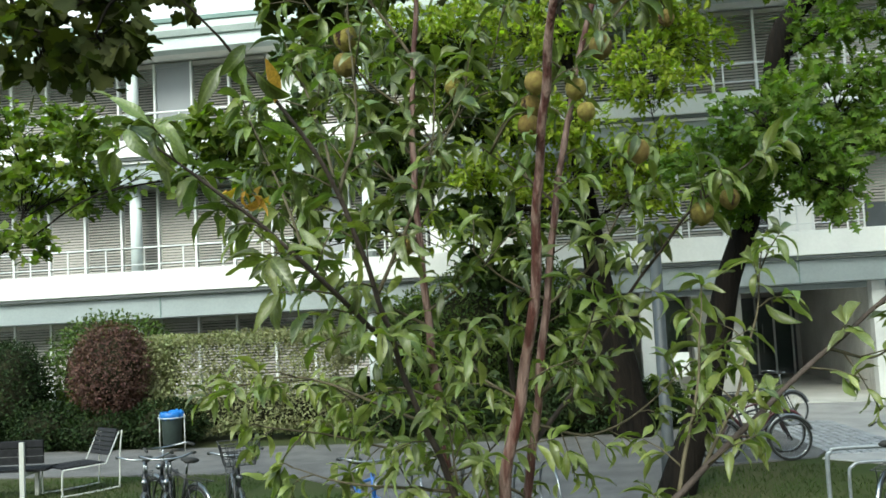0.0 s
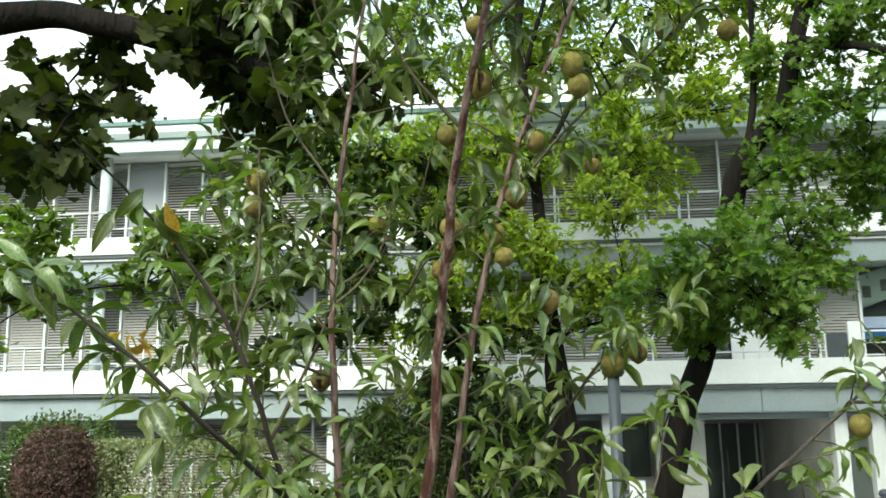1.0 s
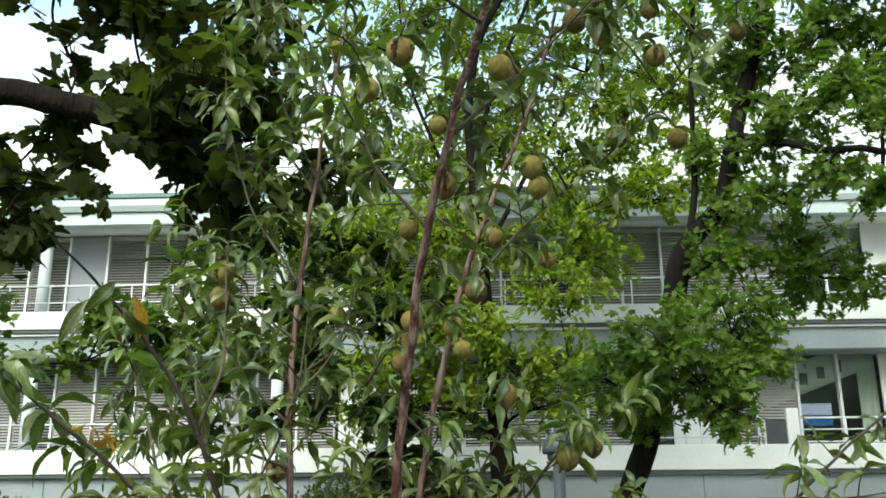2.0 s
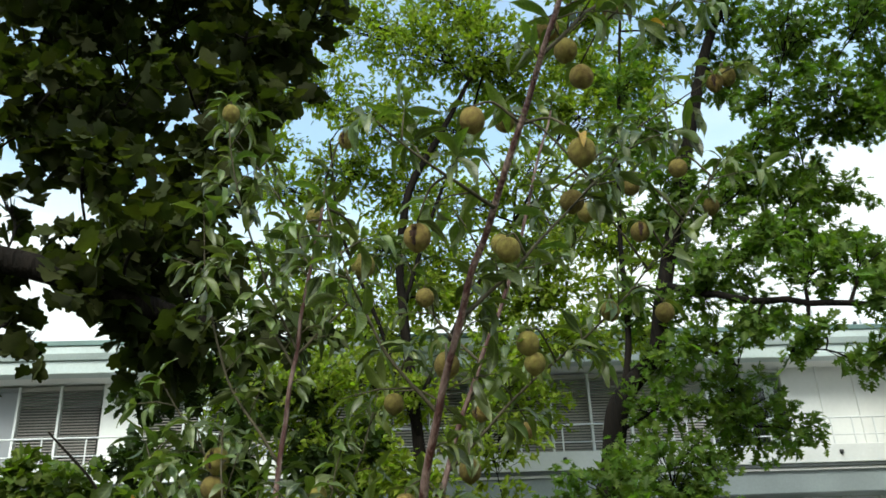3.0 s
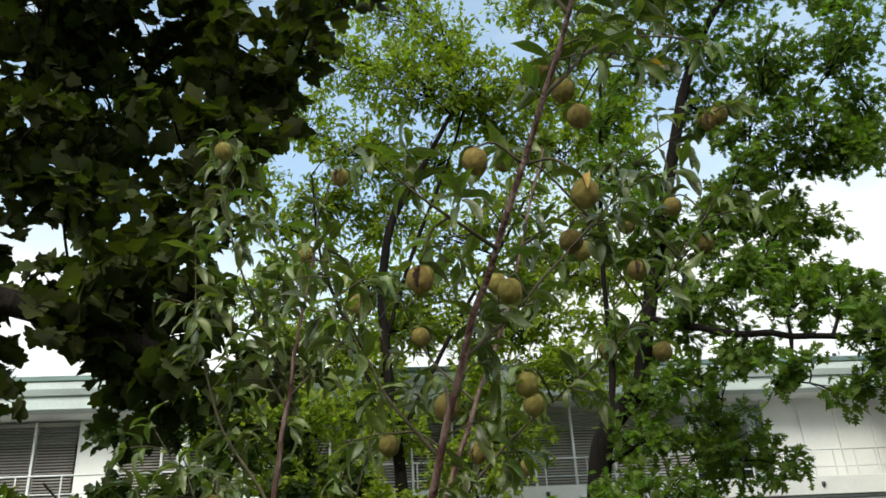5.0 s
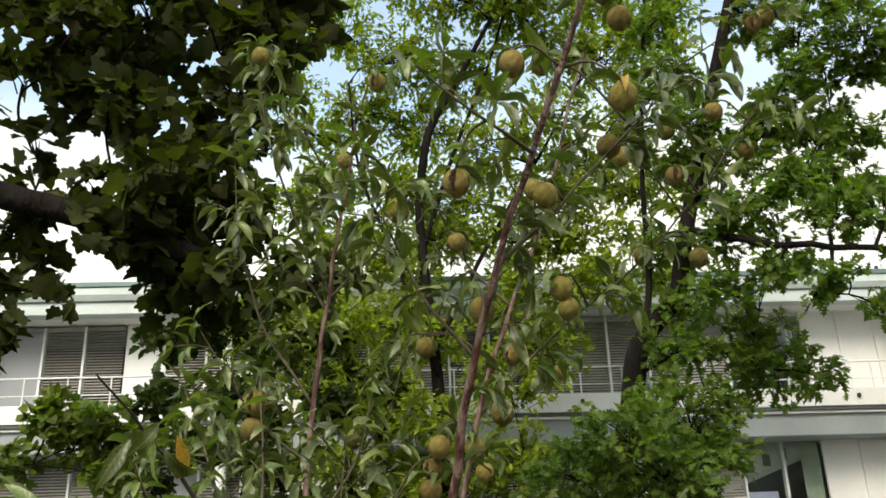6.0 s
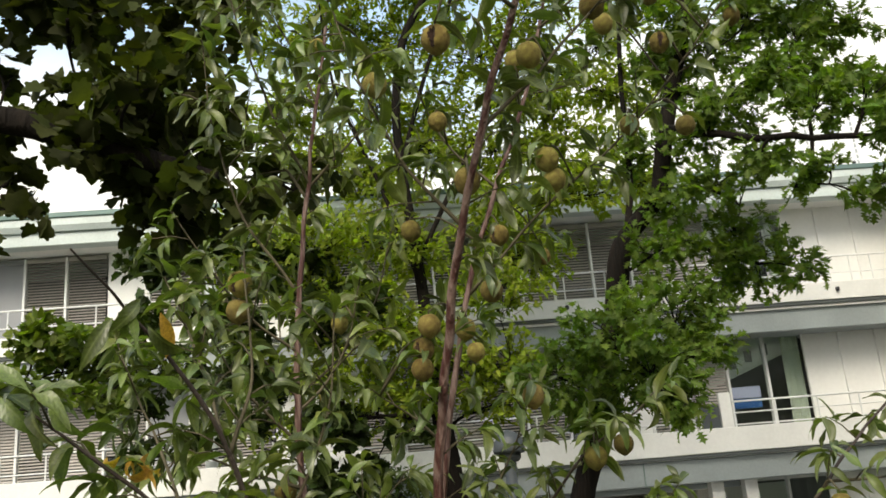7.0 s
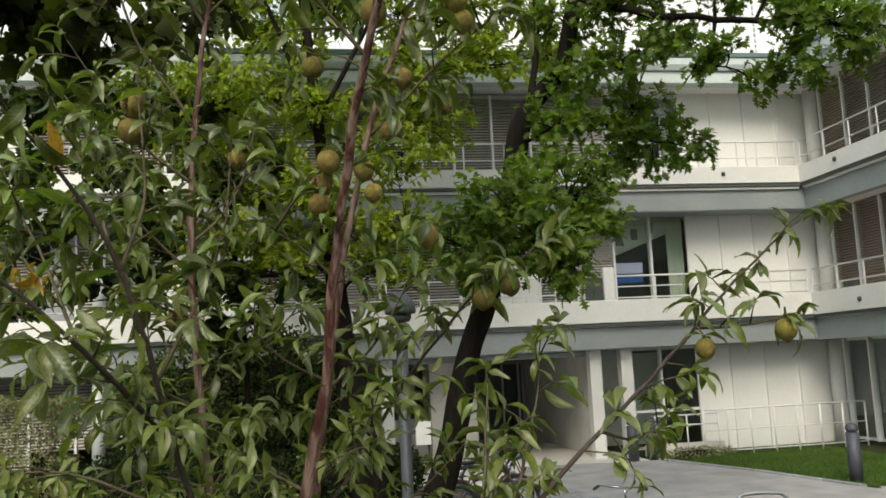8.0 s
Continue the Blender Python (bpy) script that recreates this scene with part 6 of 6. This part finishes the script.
# ---- seats, bin, lamps, bollards ----
def lounger(x, y, turn):
    c = thing("garden_chair", (x, y, 0), "low lounge chair of dark slats on a white tube frame", "chair", turn=turn)
    for i in range(9):
        part("slat", Geo().slab(-0.30, 0.30, -0.30 + 0.075 * i, -0.235 + 0.075 * i, 0.42, 0.445, 0.006), M_SEAT, c)
    for i in range(6):
        part("back_slat", Geo().slab(-0.30, 0.30, -0.032, 0.032, -0.012, 0.012, 0.005), M_SEAT, c).matrix_basis = pose(0, 0.46 + 0.027 * i, 0.56 + 0.066 * i, 68, 0, 0)
    for sx in (-0.33, 0.33):
        part("side_frame", Geo().tube(curve_through([(sx, -0.28, 0.42), (sx, -0.32, 0.36), (sx, -0.32, 0.06), (sx, -0.26, 0.02), (sx, 0.52, 0.02), (sx, 0.60, 0.08), (sx, 0.62, 0.55), (sx, 0.66, 0.90)], 4), 0.014, 8), M_TUBE, c, "white bent steel tube", smooth=True)
        part("seat_tube", Geo().tube([(sx, -0.28, 0.415), (sx, 0.38, 0.415), (sx, 0.61, 0.88)], 0.011, 8), M_TUBE, c, smooth=True)


lounger(-7.62, 12.1, -34)


def park_bench(x, y, turn):
    c = thing("park_bench", (x, y, 0), "park bench of dark planks on white steel posts", "bench", turn=turn)
    for i in range(4):
        part("seat_plank", Geo().slab(-0.9, 0.9, 0.02 + 0.11 * i, 0.12 + 0.11 * i, 0.42, 0.46, 0.008), M_SEAT, c)
    for i in range(3):
        part("back_plank", Geo().slab(-0.9, 0.9, -0.06, -0.02, 0.55 + 0.12 * i, 0.66 + 0.12 * i, 0.008), M_SEAT, c)
    for sx in (-0.6, 0.6):
        part("post", Geo().box(sx - 0.035, sx + 0.035, -0.115, -0.064, -0.05, 0.88), M_TUBE, c)
        part("bracket", Geo().box(sx - 0.03, sx + 0.03, -0.064, 0.46, 0.36, 0.416), M_TUBE, c)
        part("front_leg", Geo().box(sx - 0.03, sx + 0.03, 0.38, 0.44, -0.05, 0.36), M_TUBE, c)


park_bench(-8.68, 11.5, 8)


def litter_bin(x, y):
    b = thing("litter_bin", (x, y, 0), "dark litter bin lined with a bright blue bag", "bin")
    part("body", Geo().lathe((0, 0, 0.16), [(0.16, 0), (0.18, 0.02), (0.205, 0.60), (0.21, 0.62)], 20), M_BIN, b, smooth=True)
    g = Geo()
    cols = 26
    for r, z in ((0.222, 0.68), (0.230, 0.73), (0.233, 0.79), (0.195, 0.82), (0.17, 0.70)):
        for j in range(cols):
            a = 2 * math.pi * j / cols
            w = 0.035 * noise.noise(Vector((math.cos(a) * 4, math.sin(a) * 4, z * 6)))
            g.v.append(Vector(((r + w) * math.cos(a), (r + w) * math.sin(a), z + w * 1.6)))
    g.f = [(i * cols + j, i * cols + (j + 1) % cols, (i + 1) * cols + (j + 1) % cols, (i + 1) * cols + j) for i in range(4) for j in range(cols)]
    part("bag", g, M_BAG, b, "bright blue plastic bag", smooth=True)
    for sx in (-0.262, 0.262):
        part("post", Geo().tube([(sx, 0, -0.05), (sx, 0, 0.76)], 0.011, 8), M_TUBE, b, smooth=True)
    part("hoop", Geo().torus((0, 0, 0.70), 0.262, 0.009, (0, 0, 1), 28, 6), M_TUBE, b, smooth=True)


litter_bin(-7.75, 16.0)


def path_lamp(x, y):
    p = thing("path_lamp", (x, y, 0), "grey painted lamp post with a hooded head beside the oak", "street lamp")
    part("pole", Geo().lathe((0, 0, 0), [(0.11, -0.1), (0.11, 0.5), (0.085, 0.56), (0.085, 3.2)], 18), M_POST, p, smooth=True)
    part("collar", Geo().lathe((0, 0, 3.2), [(0.12, 0), (0.16, 0.05), (0.16, 0.12)], 18), M_POST, p, smooth=True)
    part("hood", Geo().lathe((0, 0, 3.32), [(0.22, 0.0), (0.235, 0.04), (0.21, 0.16), (0.14, 0.27), (0.03, 0.33)], 24), M_POST, p, smooth=True)
    part("notice", Geo().slab(0.15, 0.37, -0.03, -0.01, 1.42, 1.76, 0.004), M_SIGN, p, "small white notice on the post")
    part("notice_arm", Geo().box(0.09, 0.20, -0.008, 0.01, 1.58, 1.64), M_POST, p)


path_lamp(1.47, 11.9)


def globe_lamp(x, y, z, r):
    g0 = ground_height(x, y)
    p = thing("globe_lamp", (x, y, g0), "lamp post with a large white glass globe", "street lamp")
    part("pole", Geo().lathe((0, 0, 0), [(0.06, -0.1), (0.06, 0.7), (0.04, 0.75), (0.04, z - g0 - r * 0.95)], 16), M_POST, p, smooth=True)
    part("holder", Geo().lathe((0, 0, z - g0 - r * 1.02), [(0.06, 0), (0.11, 0.03), (0.11, 0.07)], 16), M_POST, p, smooth=True)
    prof = [(max(0.002, r * math.sin(math.pi * i / 24)), z - g0 - r * math.cos(math.pi * i / 24)) for i in range(25)]
    part("globe", Geo().lathe((0, 0, 0), prof, 40), M_GLOBE, p, "white opal glass globe", smooth=True)


globe_lamp(1.285, -0.03, 3.93, 0.235)


def bollard(x, y, h, r):
    b = thing("bollard", (x, y, 0), "slate grey metal bollard with a rounded cap", "bollard", "bollards")
    part("post", Geo().lathe((0, 0, -0.05), [(r, 0), (r, h * 0.86)], 18), M_BOLLARD, b, smooth=True)
    part("cap", Geo().lathe((0, 0, h * 0.86 - 0.03), [(r * 0.82, 0), (r * 0.95, 0.03), (r * 0.98, 0.07), (r * 0.78, 0.13), (r * 0.25, 0.16)], 18), M_BOLLARD, b, smooth=True)


bollard(10.25, 14.6, 1.12, 0.12)
bollard(7.95, 20.0, 1.05, 0.13)
bollard(8.45, 20.05, 1.05, 0.13)


def ramp_rail():
    r = thing("ramp_rail", (9.8, YE - 0.35, 0), "white tube railing along the ramp by the wall", "railing")
    for k, h in enumerate((1.12, 0.62, 0.12)):
        part("rail", Geo().tube([(0, 0, h), (4.38, 0, h)], 0.022 if k == 0 else 0.015, 8), M_FRAME, r, smooth=True)
    for i in range(8):
        part("post", Geo().tube([(0.625 * i, 0, -0.05), (0.625 * i, 0, 1.12)], 0.022, 8), M_FRAME, r, smooth=True)
    s = thing("short_rail", (8.75, YE + 0.2, 0), "white tube railing beside the entrance", "railing")
    for h in (1.0, 0.75):
        part("rail", Geo().tube([(0, 0, h), (1.7, 0, h)], 0.02, 8), M_FRAME, s, smooth=True)
    for i in range(3):
        part("post", Geo().tube([(0.85 * i, 0, -0.05), (0.85 * i, 0, 1.0)], 0.02, 8), M_FRAME, s, smooth=True)
    part_wall = Geo().slab(8.6, 10.7, YE + 0.45, YE + 0.6, -0.05, 0.28, 0.01)
    tagged(part("kerb_wall", part_wall, M_CONCRETE), "low concrete kerb wall by the lawn", "kerb", kind="structure")


ramp_rail()
shrub("corner_shrub", "low straggling green shrub by the ramp railing", (9.5, 19.85), (0.85, 0.22, 0.01, 0.24), M_HEDGE, 0.06, 1200, loose=0.2)

# ---- paving pieces last ----
build_kerb()
build_setts()
